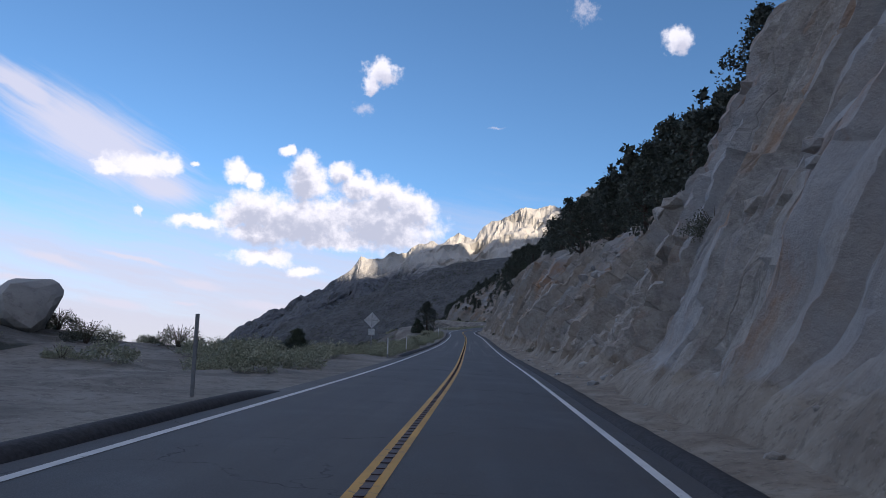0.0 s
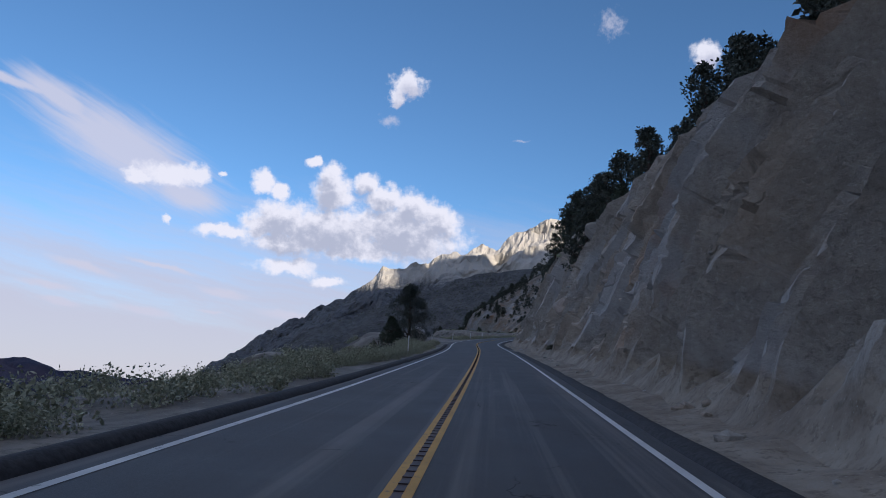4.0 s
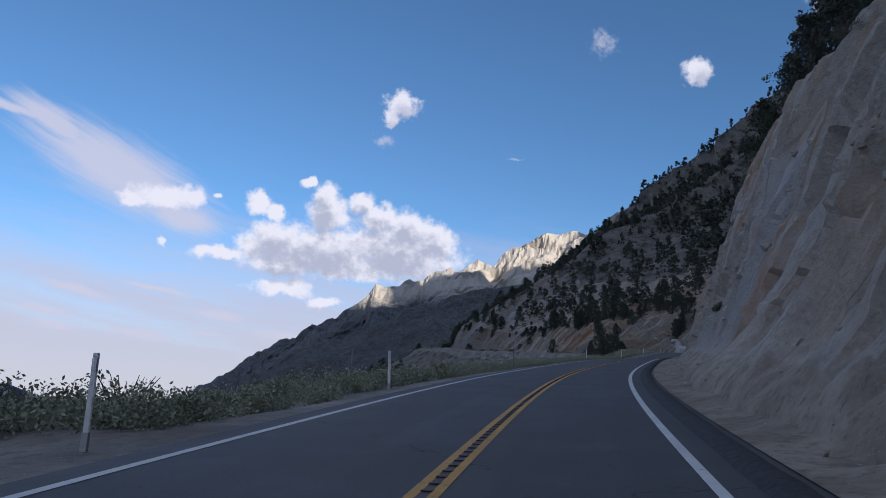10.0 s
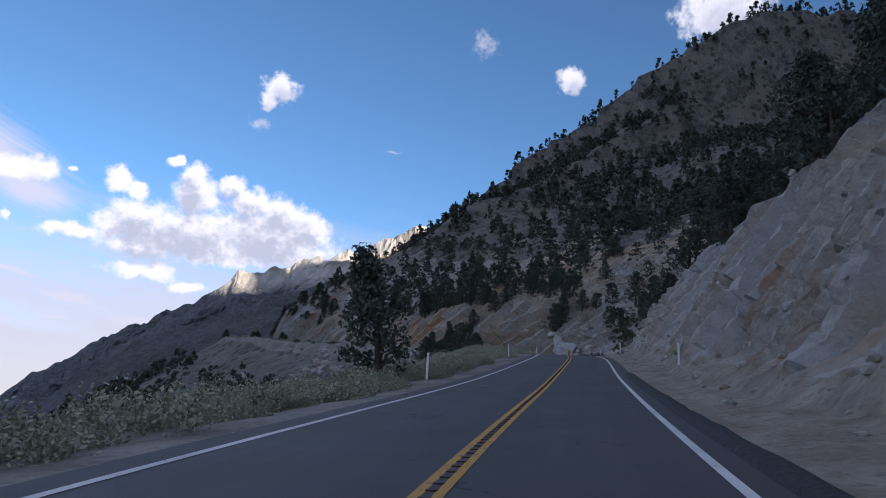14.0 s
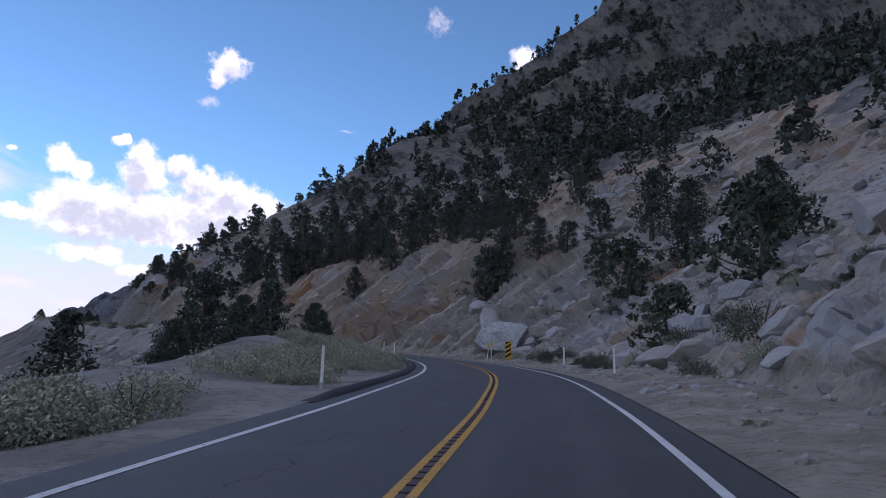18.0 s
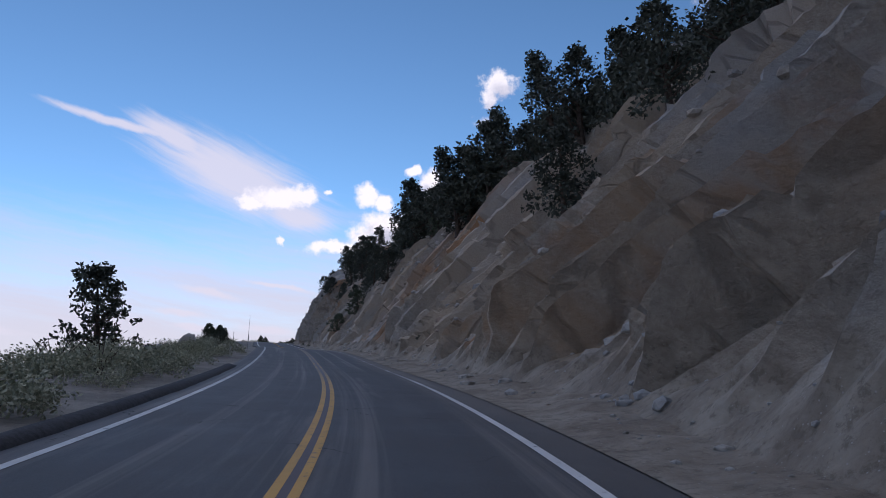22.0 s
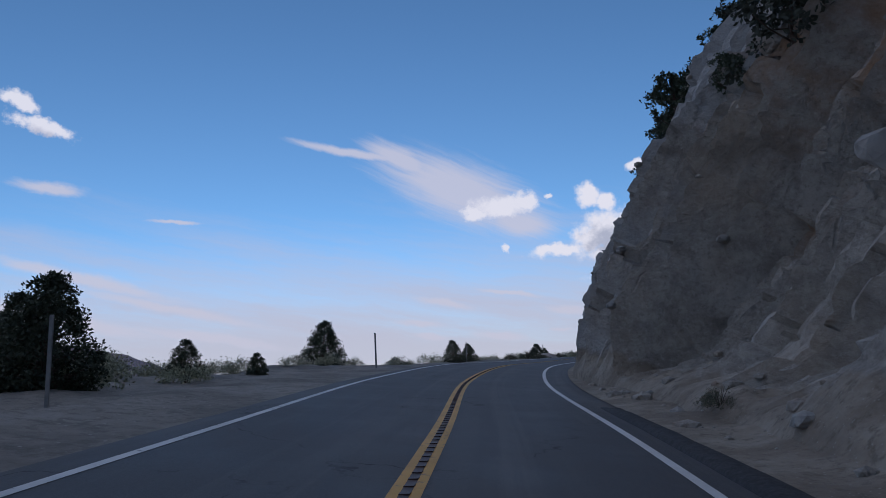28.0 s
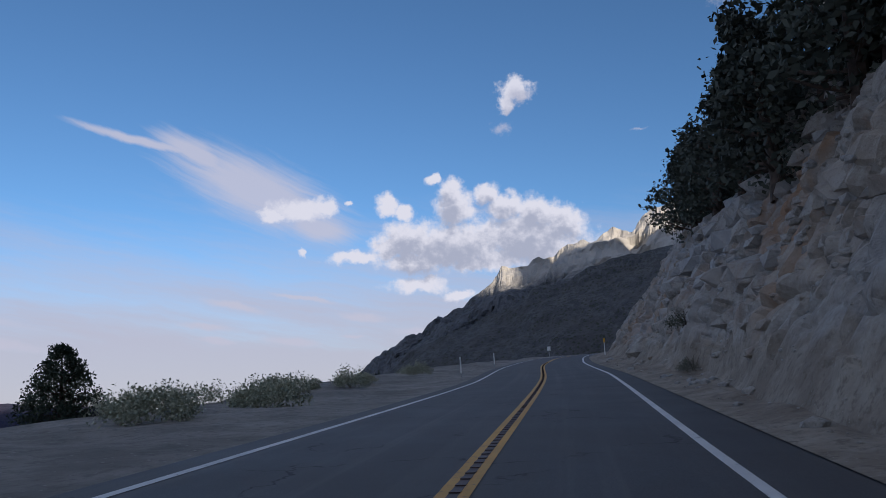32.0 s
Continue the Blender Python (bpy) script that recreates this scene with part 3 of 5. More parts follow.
def make_leaf(name, dark, light, tip=None):
    m, n, b = material(name)
    r = n.add("NewGeometry").outputs["Random Per Island"]
    o = n.add("ObjectInfo").outputs["Random"]
    c = n.mix(r, dark, light)
    c = n.mix(n.math("MULTIPLY", o, 0.45), c, tip or tuple(k * 0.6 for k in dark))
    finish(n, b, c, 0.75)
    return m


asphalt = make_asphalt()
white_paint, yellow_paint = make_paint("white_paint", (0.74, 0.74, 0.73), 0.02, 0.9), make_paint("yellow_paint", (0.62, 0.33, 0.035), 0.05, 0.85)
faded_paint = make_paint("faded_white_paint", (0.70, 0.70, 0.68), 0.04, 0.55)
groove = make_paint("rumble_groove", (0.060, 0.030, 0.027), 0.02, 0.95)
centre_mat = make_paint("stained_asphalt", (0.085, 0.052, 0.048), 0.02, 0.95)
dike_mat = simple("asphalt_dike", (0.028, 0.027, 0.030), 0.85, vary=0.4, scale=9, bump=0.6)
granite, stone = make_rock("granite"), make_rock("loose_granite", cut=False)
verge = make_soil("sandy_verge", (0.155, 0.140, 0.122), (0.30, 0.278, 0.245), (0.34, 0.318, 0.29))
hillside = make_mountain("hillside", 1.0, 0.95, (0.066, 0.062, 0.055), (0.19, 0.18, 0.163), (0.36, 0.34, 0.31))
# bluish base stands in for distance haze; crest heights follow the sunlit tops
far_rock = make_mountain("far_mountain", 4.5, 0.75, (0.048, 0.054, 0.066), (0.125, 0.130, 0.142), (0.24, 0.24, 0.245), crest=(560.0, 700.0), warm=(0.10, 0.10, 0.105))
# base colour carries painted haze as blue-violet and sunlit patches as pink
haze_tinted_rock = make_mountain("haze_tinted_mountain", 12.0, 0.2, (0.012, 0.020, 0.052), (0.028, 0.036, 0.078), (0.075, 0.058, 0.085), warm=(0.10, 0.060, 0.075))
wooded_rock = make_mountain("wooded_mountain", 3.0, 1.5, (0.042, 0.046, 0.052), (0.10, 0.103, 0.107), (0.20, 0.198, 0.195), warm=(0.085, 0.082, 0.08))
valley_mat = make_mountain("valley_floor", 16.0, 0.3, (0.062, 0.064, 0.075), (0.12, 0.12, 0.13), (0.15, 0.148, 0.15), warm=(0.07, 0.072, 0.09))
needles = make_leaf("pine_needles", (0.046, 0.058, 0.046), (0.108, 0.122, 0.092))
needles_green = make_leaf("green_needles", (0.044, 0.062, 0.040), (0.102, 0.124, 0.076))
sage = make_leaf("sagebrush_leaf", (0.25, 0.265, 0.185), (0.47, 0.475, 0.345), (0.33, 0.35, 0.205))
scrub_leaf = make_leaf("dark_scrub_leaf", (0.060, 0.067, 0.047), (0.165, 0.170, 0.115))
bark = simple("bark", (0.085, 0.062, 0.048), 0.9, vary=0.4, scale=5, bump=0.7)
steel = simple("galvanised_steel", (0.36, 0.37, 0.38), 0.45, 0.75)
post_white, post_grey = simple("white_plastic", (0.78, 0.78, 0.76), 0.5), simple("weathered_grey_post", (0.22, 0.23, 0.24), 0.6)
sign_back = simple("bare_aluminium", (0.66, 0.67, 0.68), 0.5, 0.15)
sign_yellow, sign_black, reflector = simple("sign_yellow", (0.75, 0.40, 0.02), 0.4), simple("sign_black", (0.012, 0.012, 0.012), 0.5), simple("reflector", (0.85, 0.85, 0.85), 0.25)


# ---- the road ----
def with_uv(ob, u, s):
    """Store metres from the yellow line and station as the UV map of a grid mesh."""
    me = ob.data
    layer = me.uv_layers.new(name="plan")
    idx = np.zeros(len(me.loops), dtype=np.int32)
    me.loops.foreach_get("vertex_index", idx)
    layer.data.foreach_set("uv", np.stack([u.ravel()[idx], s.ravel()[idx]], 1).astype(np.float32).ravel())
    return ob


ss = np.arange(S0, S1, 1.0)
uu = np.array([-3.75, -3.4, -1.7, 0, 1.7, 3.4, 3.75])
gs, gu = np.meshgrid(ss, uu, indexing="ij")
road = tagged(with_uv(sheet("road", on_road(gs, gu, -0.03 * (np.abs(gu) > 3.5)), asphalt), gu, gs), "worn grey asphalt two-lane mountain road", "road", kind="structure")


def lane_shift(s, u):
    """How far the edge line and the berm stand off from their usual place."""
    return 3.05 - tab(s, LANE, 1) if u < 0 else tab(s, LANE, 2) - 3.05


def stripe(name, u, wide, mat, label, lift=0.006, s=ss):
    gs, gu = np.meshgrid(s, np.array([u - wide / 2, u + wide / 2]), indexing="ij")
    if abs(u) > 2:
        gu = gu + lane_shift(gs, u)
    return tagged(with_uv(sheet(name, on_road(gs, gu, lift), mat), gu, gs), label, "road line", kind="structure")


stripe("white_line_left", -3.05, 0.13, faded_paint, "painted white edge line beside the drop")
stripe("white_line_right", 3.05, 0.13, white_paint, "painted white edge line under the rock cut")
stripe("yellow_line_left", -0.098, 0.10, yellow_paint, "painted yellow centre line")
stripe("yellow_line_right", 0.098, 0.10, yellow_paint, "painted yellow centre line")
stripe("centre_strip", 0.0, 0.096, centre_mat, "dark asphalt strip between the yellow lines", 0.004)


def boxes(name, centres, turns, size, mat):
    """Many small boxes joined in one mesh."""
    v, f = [], []
    hx, hy, hz = (k / 2 for k in size)
    for k, (c, a) in enumerate(zip(centres, turns)):
        ca, sa = math.cos(a), math.sin(a)
        for dz in (-hz, hz):
            for dx, dy in ((-hx, -hy), (hx, -hy), (hx, hy), (-hx, hy)):
                v.append((c[0] + dx * ca - dy * sa, c[1] + dx * sa + dy * ca, c[2] + dz))
        o = 8 * k
        f += [(o, o + 3, o + 2, o + 1), (o + 4, o + 5, o + 6, o + 7)] + [(o + i, o + (i + 1) % 4, o + 4 + (i + 1) % 4, o + 4 + i) for i in range(4)]
    me = bpy.data.meshes.new(name)
    me.from_pydata(v, [], f)
    me.materials.append(mat)
    return new(name, me)


marks = np.arange(-20, 700, 0.34)
marks = marks[(marks < 440) | (marks > 534)]
head = -np.arctan2(np.interp(marks, LEN, TAN[:, 0]), np.interp(marks, LEN, TAN[:, 1]))
tagged(boxes("rumble_grooves", on_road(marks, 0 * marks, 0.006), head, (0.10, 0.17, 0.010), groove), "reddish-brown rumble grooves along the centre of the road", "rumble strip", kind="stuff")


def dike(name, u, a, b, label, high=0.16):
    """A rounded asphalt berm along the edge of the pavement."""
    s = np.arange(a, b, 0.8)
    prof = np.array([(-0.26, -0.06), (-0.2, 0.05), (-0.1, high * 0.9), (0.0, high), (0.1, high * 0.85), (0.2, 0.04), (0.25, -0.06)])
    gs, gu = np.meshgrid(s, prof[:, 0], indexing="ij")
    gz = np.broadcast_to(prof[:, 1], gs.shape)
    fade = np.clip(np.minimum(s - a, b - s) / 2.0, 0.05, 1)[:, None]
    wob = 0.03 * vnoise(gs * 0.5, gu * 3, 0.0, 3) + 0.015 * vnoise(gs * 2.1, gu * 5, 0.0, 4)
    return tagged(sheet(name, on_road(gs, u + lane_shift(gs, u) + gu + wob, gz * fade + wob * 0.5), dike_mat), label, "kerb", kind="structure")


for k, (a, b) in enumerate(((-40, 17), (45, 166), (374, 468))):
    dike("kerb_left_%d" % (k + 1), -3.72, a, b, "dark asphalt berm along the outer edge of the road", 0.13)
for k, (a, b) in enumerate(((-20, 150), (158, 318), (545, 572))):
    dike("kerb_right_%d" % (k + 1), 3.68, a, b, "low dark asphalt berm under the rock cut", 0.10)

# ---- right side: verge, rock cut and the lower hillside ----
# station, how slabby the rock is (long leaning joints), how broken it is, how much loose dirt lies on it, how far it swells
FACE = [(-60, 0.45, 0.10, 0.0, 0.7), (20, 0.5, 0.12, 0.0, 0.7), (28, 0.8, 0.6, 0.25, 0.6), (50, 1.05, 0.25, 0.05, 0.6), (120, 1.05, 0.22, 0.0, 0.8), (180, 0.7, 0.15, 0.0, 1.1), (200, 0.45, 0.08, 0.0, 1.2), (270, 0.5, 0.12, 0.0, 1.2),
        (300, 0.6, 0.4, 0.15, 0.9), (350, 0.5, 0.5, 0.30, 0.7), (372, 0.25, 1.0, 0.45, 0.8), (405, 0.3, 1.2, 0.15, 0.8), (422, 1.2, 0.5, 0.0, 0.7), (432, 1.3, 0.2, 0.0, 0.5), (445, 1.3, 0.12, 0.0, 0.5), (475, 1.1, 0.12, 0.0, 0.6), (505, 0.7, 0.10, 0.08, 0.9),
        (545, 0.6, 0.15, 0.0, 0.8), (575, 1.05, 0.45, 0.0, 0.9), (620, 0.95, 0.5, 0.0, 0.8), (634, 0.2, 0.7, 0.6, 0.7), (660, 0.2, 0.7, 0.6, 0.7), (760, 0.5, 0.9, 0.4, 0.8)]
# station, how far the joints lean towards the lower end of the road
LEANING = [(-60, 0.30), (60, 0.32), (180, 0.30), (260, 0.18), (350, 0.30), (410, 0.62), (460, 0.72), (490, 0.40), (520, 0.28), (700, 0.30)]
PITCH = 0.26
s_near = np.arange(-18, 760, PITCH)
wall_rows = 118


def pick(i, j, seed):
    return hash01(i, j, 0 * i, seed)


def blocks(p, q, wide, long, seed):
    """Slabs between leaning joints: each one's step, and the nearness of its edges."""
    i0 = np.floor(p / wide)
    edge_lo, edge_hi = i0 + 0.7 * (pick(i0, 0 * i0, seed) - 0.5), i0 + 1 + 0.7 * (pick(i0 + 1, 0 * i0, seed) - 0.5)
    x = p / wide
    i = np.where(x < edge_lo, i0 - 1, np.where(x > edge_hi, i0 + 1, i0))
    lo, hi = i + 0.7 * (pick(i, 0 * i, seed) - 0.5), i + 1 + 0.7 * (pick(i + 1, 0 * i, seed) - 0.5)
    f = (x - lo) / (hi - lo)
    yq = q / long + 7 * pick(i, 0 * i, seed + 1)
    j = np.floor(yq)
    g = yq - j
    step = (pick(i, j, seed + 2) - 0.5) + 1.1 * (pick(i, j, seed + 3) - 0.35) * (f - 0.5) + 0.6 * (pick(i, j, seed + 4) - 0.5) * (g - 0.5)
    side = np.minimum(f, 1 - f) * wide
    open_joint = pick(i + (f > 0.5), 0 * i, seed + 5) < 0.6
    crack = (np.exp(-((1 - f) * (hi - lo) * wide / 0.22) ** 2) + 0.35 * np.exp(-(side / 0.12) ** 2)) * open_joint
    step = step + 1.1 * (0.5 - f) * (0.35 + 0.65 * open_joint)
    return step, crack, pick(i, j, seed + 6)


v = np.concatenate([np.linspace(-0.2, 0, 12, endpoint=False), np.linspace(0, 1, wall_rows - 12)])[None]
beyond = np.concatenate([np.arange(1, 25) * 0.9, 21.6 + np.arange(1, 15) * 3.6])[None]
v_all = np.concatenate([v, 1 + 0 * beyond], 1)
out = np.concatenate([0 * v, beyond], 1)
rough_len = (tab(s_near, CUT, 2) / np.sin(np.radians(tab(s_near, CUT, 3))))[:, None]
lean = tab(s_near, LEANING)[:, None]
gs = s_near[:, None] - lean * rough_len * np.clip(v_all, 0, 1)
foot, high, deg = (tab(gs, CUT, k) for k in (1, 2, 3))
foot = foot + 0.45 * vnoise(gs / 9.0, 0.0, 0.0, 5) + 0.2 * vnoise(gs / 2.5, 0.0, 0.0, 6)
top_u = foot + high / np.tan(np.radians(deg))
gu = np.where(v_all < 0, 3.6 + (foot - 3.6) * (v_all + 0.2) / 0.2, foot + (top_u - foot) * v_all + out)
gh = np.where(v_all < 0, 0.12 * (v_all + 0.2) / 0.2 * (foot - 3.6), 0.3 + high * v_all + tab(gs, SLOPE) * out)
along = np.where(out > 0, high / np.sin(np.radians(deg)) + out * 1.2, np.maximum(gh, 0) / np.sin(np.radians(deg)))
slab, broken, dirt, swell = (tab(gs, FACE, k) for k in (1, 2, 3, 4))
p, q = gs + lean * along, along - 0.3 * gs
on_face = smooth(0.2, 2.2, gh)
wave = 0.3 * vnoise(gs / 7.0, along / 11.0, 2.0, 53)
big_step, big_crack, own = blocks(p + wave, q, 2.7, 8.5, 201)
small_step, small_crack, small_own = blocks(p + 0.6 * wave + 0.25 * vnoise(gs / 1.7, along / 2.2, 1.0, 54), q, 0.85, 4.0, 231)
vast_step, vast_crack, vast_own = blocks(p + 2 * wave, q, 8.0, 30.0, 261)
disp = slab * (1.05 * big_step - 0.55 * big_crack + 0.5 * small_step - 0.26 * small_crack + 0.85 * vast_step - 0.5 * vast_crack)
e1, e2, eown = cells(gs / 1.5 + along * 0.25, along / 1.1 - gs * 0.2, 0.0 * gs, 23)
disp = disp + broken * (0.55 * (eown - 0.5) - 0.25 * np.exp(-((e2 - e1) / 0.12) ** 2))
disp = disp + swell * (0.75 * fbm(gs / 11.0, along / 11.0, 0.0, 2, 41) - 0.35) + 0.10 * fbm(gs / 1.4, along / 1.4, 0.0, 3, 47)
rill = fbm(p / 1.3, q / 9.0, 0.0, 3, 51)
disp = disp - 0.22 * np.maximum(rill, 0) ** 1.4 * smooth(1.2, 0.3, slab)
lip = out > 0
disp = disp * on_face * np.where(lip, 0.7, 1.0) + np.where(lip, 0.5 * fbm(gs / 4.0, gu / 4.0, 0.0, 4, 57), 0.0)
tilt = np.radians(np.where(lip, 45.0, deg))
pts = on_road(gs, gu - disp * np.sin(tilt), gh + disp * np.cos(tilt) + 0.10 * (1 - on_face) * fbm(gs / 1.3, gu / 1.3, 0.0, 3, 55) * smooth(3.7, 4.6, gu))
cut = sheet("ground_right", pts, granite, smooth_faces=False)
bare = smooth(0.3, 1.9, gh) * (1 - 0.9 * dirt * (0.5 + 0.5 * vnoise(gs / 7.0, along / 4.0, 0, 61))) * np.where(out > 1.0, 0.74 + 0.3 * vnoise(gs / 6.0, gu / 6.0, 0, 63), 1.0)
for key, value in (("bare", bare), ("slab", np.clip(slab * 0.9, 0.1, 1) * on_face), ("tone", 0.55 * own + 0.3 * small_own + 0.15 * vast_own)):
    cut.data.attributes.new(key, "FLOAT", "POINT").data.foreach_set("value", value.astype(np.float32).ravel())
with_uv(cut, p, q)
cut.data.shade_smooth()
cut.data.set_sharp_from_angle(angle=radians(28))
cut_s, cut_u, cut_pts = gs, gu - disp * np.sin(tilt), pts


def right_ground(s, u):
    """Where the ground lies at station s and u to the right."""
    a = int(np.clip((s + 17) / PITCH, 0, len(s_near) - 82))
    d = (cut_s[a:a + 78] - s) ** 2 + (cut_u[a:a + 78] - u) ** 2
    i, j = np.unravel_index(int(np.argmin(d)), d.shape)
    return Vector(cut_pts[a + i, j])


def cut_foot(s):
    return float(tab(s, CUT, 1))


def cut_top(s):
    return float(tab(s, CUT, 1) + tab(s, CUT, 2) / np.tan(np.radians(tab(s, CUT, 3))))


tagged(cut, "pale fractured granite road cut with brown stains and dirt at its foot", "rock face", kind="structure")

# ---- left side: sandy verge, turnouts and the slope down to the valley ----
s_left = np.arange(S0, S1, 0.8)
uu = np.concatenate([-np.arange(130, 44, -6.0), -np.arange(44, 20, -1.6), -np.arange(20, 3.55, -0.45)])
uu_left = uu
gs, gu = np.meshgrid(s_left, uu, indexing="ij")
bumps = (0.16 * fbm(gs / 3.1, gu / 3.1, 0, 4, 71) + 0.9 * fbm(gs / 17.0, gu / 17.0, 0, 3, 75) * smooth(10, 24, -gu)) * smooth(4.0, 7.0, -gu)
berm = 0.8 * np.exp(-((-gu - 14) / 3.0) ** 2) * smooth(168, 182, gs) * smooth(208, 192, gs) + 0.35 * np.exp(-((-gu - 12.5) / 2.6) ** 2) * smooth(540, 560, gs) * smooth(650, 630, gs)
hump = 1.5 * np.exp(-((-gu - 26) / 7) ** 2) * smooth(60, 30, gs) + 0.8 * np.exp(-((-gu - 13) / 6) ** 2) * smooth(394, 410, gs) * smooth(452, 436, gs)
left_z = left_height(gs, gu) + bumps + berm + hump
left_pts = on_road(gs, gu, left_z)
edge = int(np.argmin(np.abs(uu + 16)))
tagged(sheet("ground_left", left_pts[:, edge:], verge), "pale sandy verge with gravel", "ground", kind="structure")
tagged(sheet("ground_left_slope", left_pts[:, :edge + 1], hillside), "scrub and rock slope falling away to the valley", "ground", kind="structure")


def left_ground(s, u):
    return float(left_z[int(np.clip((s - S0) / 0.8, 0, len(s_left) - 1)), int(np.argmin(np.abs(uu_left - u)))])


# ---- the mountainside and the valley: one sheet over the plan ----
gx, gy = np.meshgrid(np.arange(-420, 560, 7.0), np.arange(-160, 1300, 7.0), indexing="ij")
near = LINE[::4]
nt, ns, nz = TAN[::4], LEN[::4], LINE[::4, 2]
best = np.full(gx.shape, 1e9)
side_u, stat = np.zeros(gx.shape), np.zeros(gx.shape)
for k in range(len(near)):
    dx, dy = gx - near[k, 0], gy - near[k, 1]
    d = dx * dx + dy * dy
    hit = d < best
    best = np.where(hit, d, best)
    side_u = np.where(hit, np.sign(dx * nt[k, 1] - dy * nt[k, 0]) * np.sqrt(d), side_u)
    stat = np.where(hit, ns[k], stat)
zr = np.interp(stat, LEN, LINE[:, 2])
up = right_height(stat, np.minimum(side_u, 260)) + 0.25 * np.maximum(side_u - 260, 0)
lump = 7 * fbm(gx / 70.0, gy / 70.0, 0, 4, 81) * smooth(45, 120, np.abs(side_u)) + 2.4 * fbm(gx / 13.0, gy / 13.0, 0, 3, 85) * smooth(40, 70, np.abs(side_u))
down = left_height(stat, side_u)
gz = zr + np.where(side_u > 0, up, down) + lump
hide = smooth(66, 50, side_u) * smooth(-122, -100, side_u)
gz = gz - 5.0 * hide - 40 * smooth(24, 8, np.abs(side_u))
ground = sheet("ground_hills", np.stack([gx, gy, gz], -1), hillside)
tagged(ground, "steep mountainside of pale broken granite and dark scrub", "mountainside", kind="structure")


def hill_z(x, y):
    i, j = (x + 420) / 7.0, (y + 160) / 7.0
    i0, j0 = int(i), int(j)
    a, b = i - i0, j - j0
    return (gz[i0, j0] * (1 - a) + gz[i0 + 1, j0] * a) * (1 - b) + (gz[i0, j0 + 1] * (1 - a) + gz[i0 + 1, j0 + 1] * a) * b


# ---- far country ----
HUB = (38.0, 310.0, 25.0)


def range_sheet(name, crest, reach, depth, mat, rough, seed, label, rows=46, step=0.18, floor=-330.0):
    """A mountain range: crest as azimuth, height in degrees seen from the hub, at a distance reach, with flanks depth metres deep."""
    az = np.arange(crest[0][0], crest[-1][0], step)
    high = np.interp(az, [c[0] for c in crest], [c[1] for c in crest])
    t = np.linspace(0, 1, rows)[None]
    top = reach * np.tan(np.radians(high))[:, None] + HUB[2]
    r = reach - depth * (1 - t)
    a = np.radians(az)[:, None] + 0 * t
    x, y = HUB[0] + r * np.sin(a), HUB[1] + r * np.cos(a)
    z = floor + (top - floor) * t ** 1.25
    ridge = 1 - 2 * np.abs(fbm(x / 300.0, y / 300.0, z / 700.0, 6, seed))
    z = z + rough * ridge * t * (0.25 + 0.75 * (1 - t) ** 0.5) + rough * 0.5 * fbm(x / 110.0, y / 110.0, z / 200.0, 4, seed + 7) * t
    rr = rough * 1.2 * fbm(x / 240.0, z / 160.0, y / 240.0, 5, seed + 13)
    x, y = x + rr * np.sin(a), y + rr * np.cos(a)
    return tagged(sheet(name, np.stack([x, y, z], -1), mat, smooth_faces=False), label, "mountain", kind="structure")


PEAKS = [(-27, -3.2), (-22, -0.5), (-17.5, 2.3), (-13.8, 4.8), (-10.6, 6.7), (-8.2, 7.7), (-7.5, 8.8), (-6.2, 9.0), (-5.2, 9.6), (-3.2, 10.5), (-1, 11.0), (0.9, 11.3), (2.0, 11.1), (3.4, 12.1), (5.0, 13.2), (7.2, 13.7), (9.2, 14.2),
         (9.9, 14.1), (11.2, 15.3), (13.4, 16.5), (16, 16.0), (22, 13.5), (30, 12)]
range_sheet("backdrop_peaks", PEAKS, 4350, 2300, far_rock, 78, 91, "far granite peaks, sunlit crest also painted paler above flanks tinted with haze blue", rows=80, step=0.11)
SPUR = [(-24, -6.5), (-21, -3.0), (-18, 0.6), (-15, 2.8), (-12, 4.4), (-8.6, 5.8), (-4.7, 7.4), (0, 8.9), (4, 9.9), (10, 10.6), (20, 10)]
range_sheet("backdrop_spur", SPUR, 3000, 1300, wooded_rock, 34, 93, "shaded rocky spur with dark scattered woods", rows=60, step=0.12)
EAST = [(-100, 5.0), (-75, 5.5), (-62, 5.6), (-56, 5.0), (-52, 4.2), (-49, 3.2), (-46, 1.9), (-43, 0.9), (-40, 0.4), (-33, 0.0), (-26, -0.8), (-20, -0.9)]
range_sheet("backdrop_east", EAST, 4500, 1500, haze_tinted_rock, 40, 97, "bare desert range across the valley, haze and sunlit pink painted in its colour", rows=24, step=0.35)
gx2, gy2 = np.meshgrid(np.linspace(-4900, 4900, 60), np.linspace(-4900, 4900, 60), indexing="ij")
tagged(sheet("ground_valley", np.stack([gx2, gy2, -290 + 12 * fbm(gx2 / 900.0, gy2 / 900.0, 0, 3, 99)], -1), valley_mat), "wide dusky desert valley floor", "valley", kind="structure")

# unseen range added to block the sun, crest shaped for its shadow line on the peaks, by distance along it
WALL = [(-500, 1500), (900, 1700), (1500, 2050), (1906, 2170), (2200, 2110), (2240, 2060), (2262, 1870), (2300, 1850), (2380, 1900), (2441, 2124), (2513, 2175), (2595, 2140), (2620, 2089), (2715, 2088), (2830, 2075), (2880, 2040), (2900, 1985), (3004, 1965), (3142, 2005), (3250, 2120), (3380, 2304), (3442, 2417), (3590, 2462), (3859, 2300), (5400, 2200)]
wq = np.arange(-500, 5400, 22.0)
wt = np.linspace(-1, 1, 31)[None]
wh = np.interp(wq, [c[0] for c in WALL], [c[1] for c in WALL])[:, None]
bx, by = 0.8 * wq[:, None] + 0.6 * (1070 + 900 * wt), 0.6 * wq[:, None] - 0.8 * (1070 + 900 * wt)
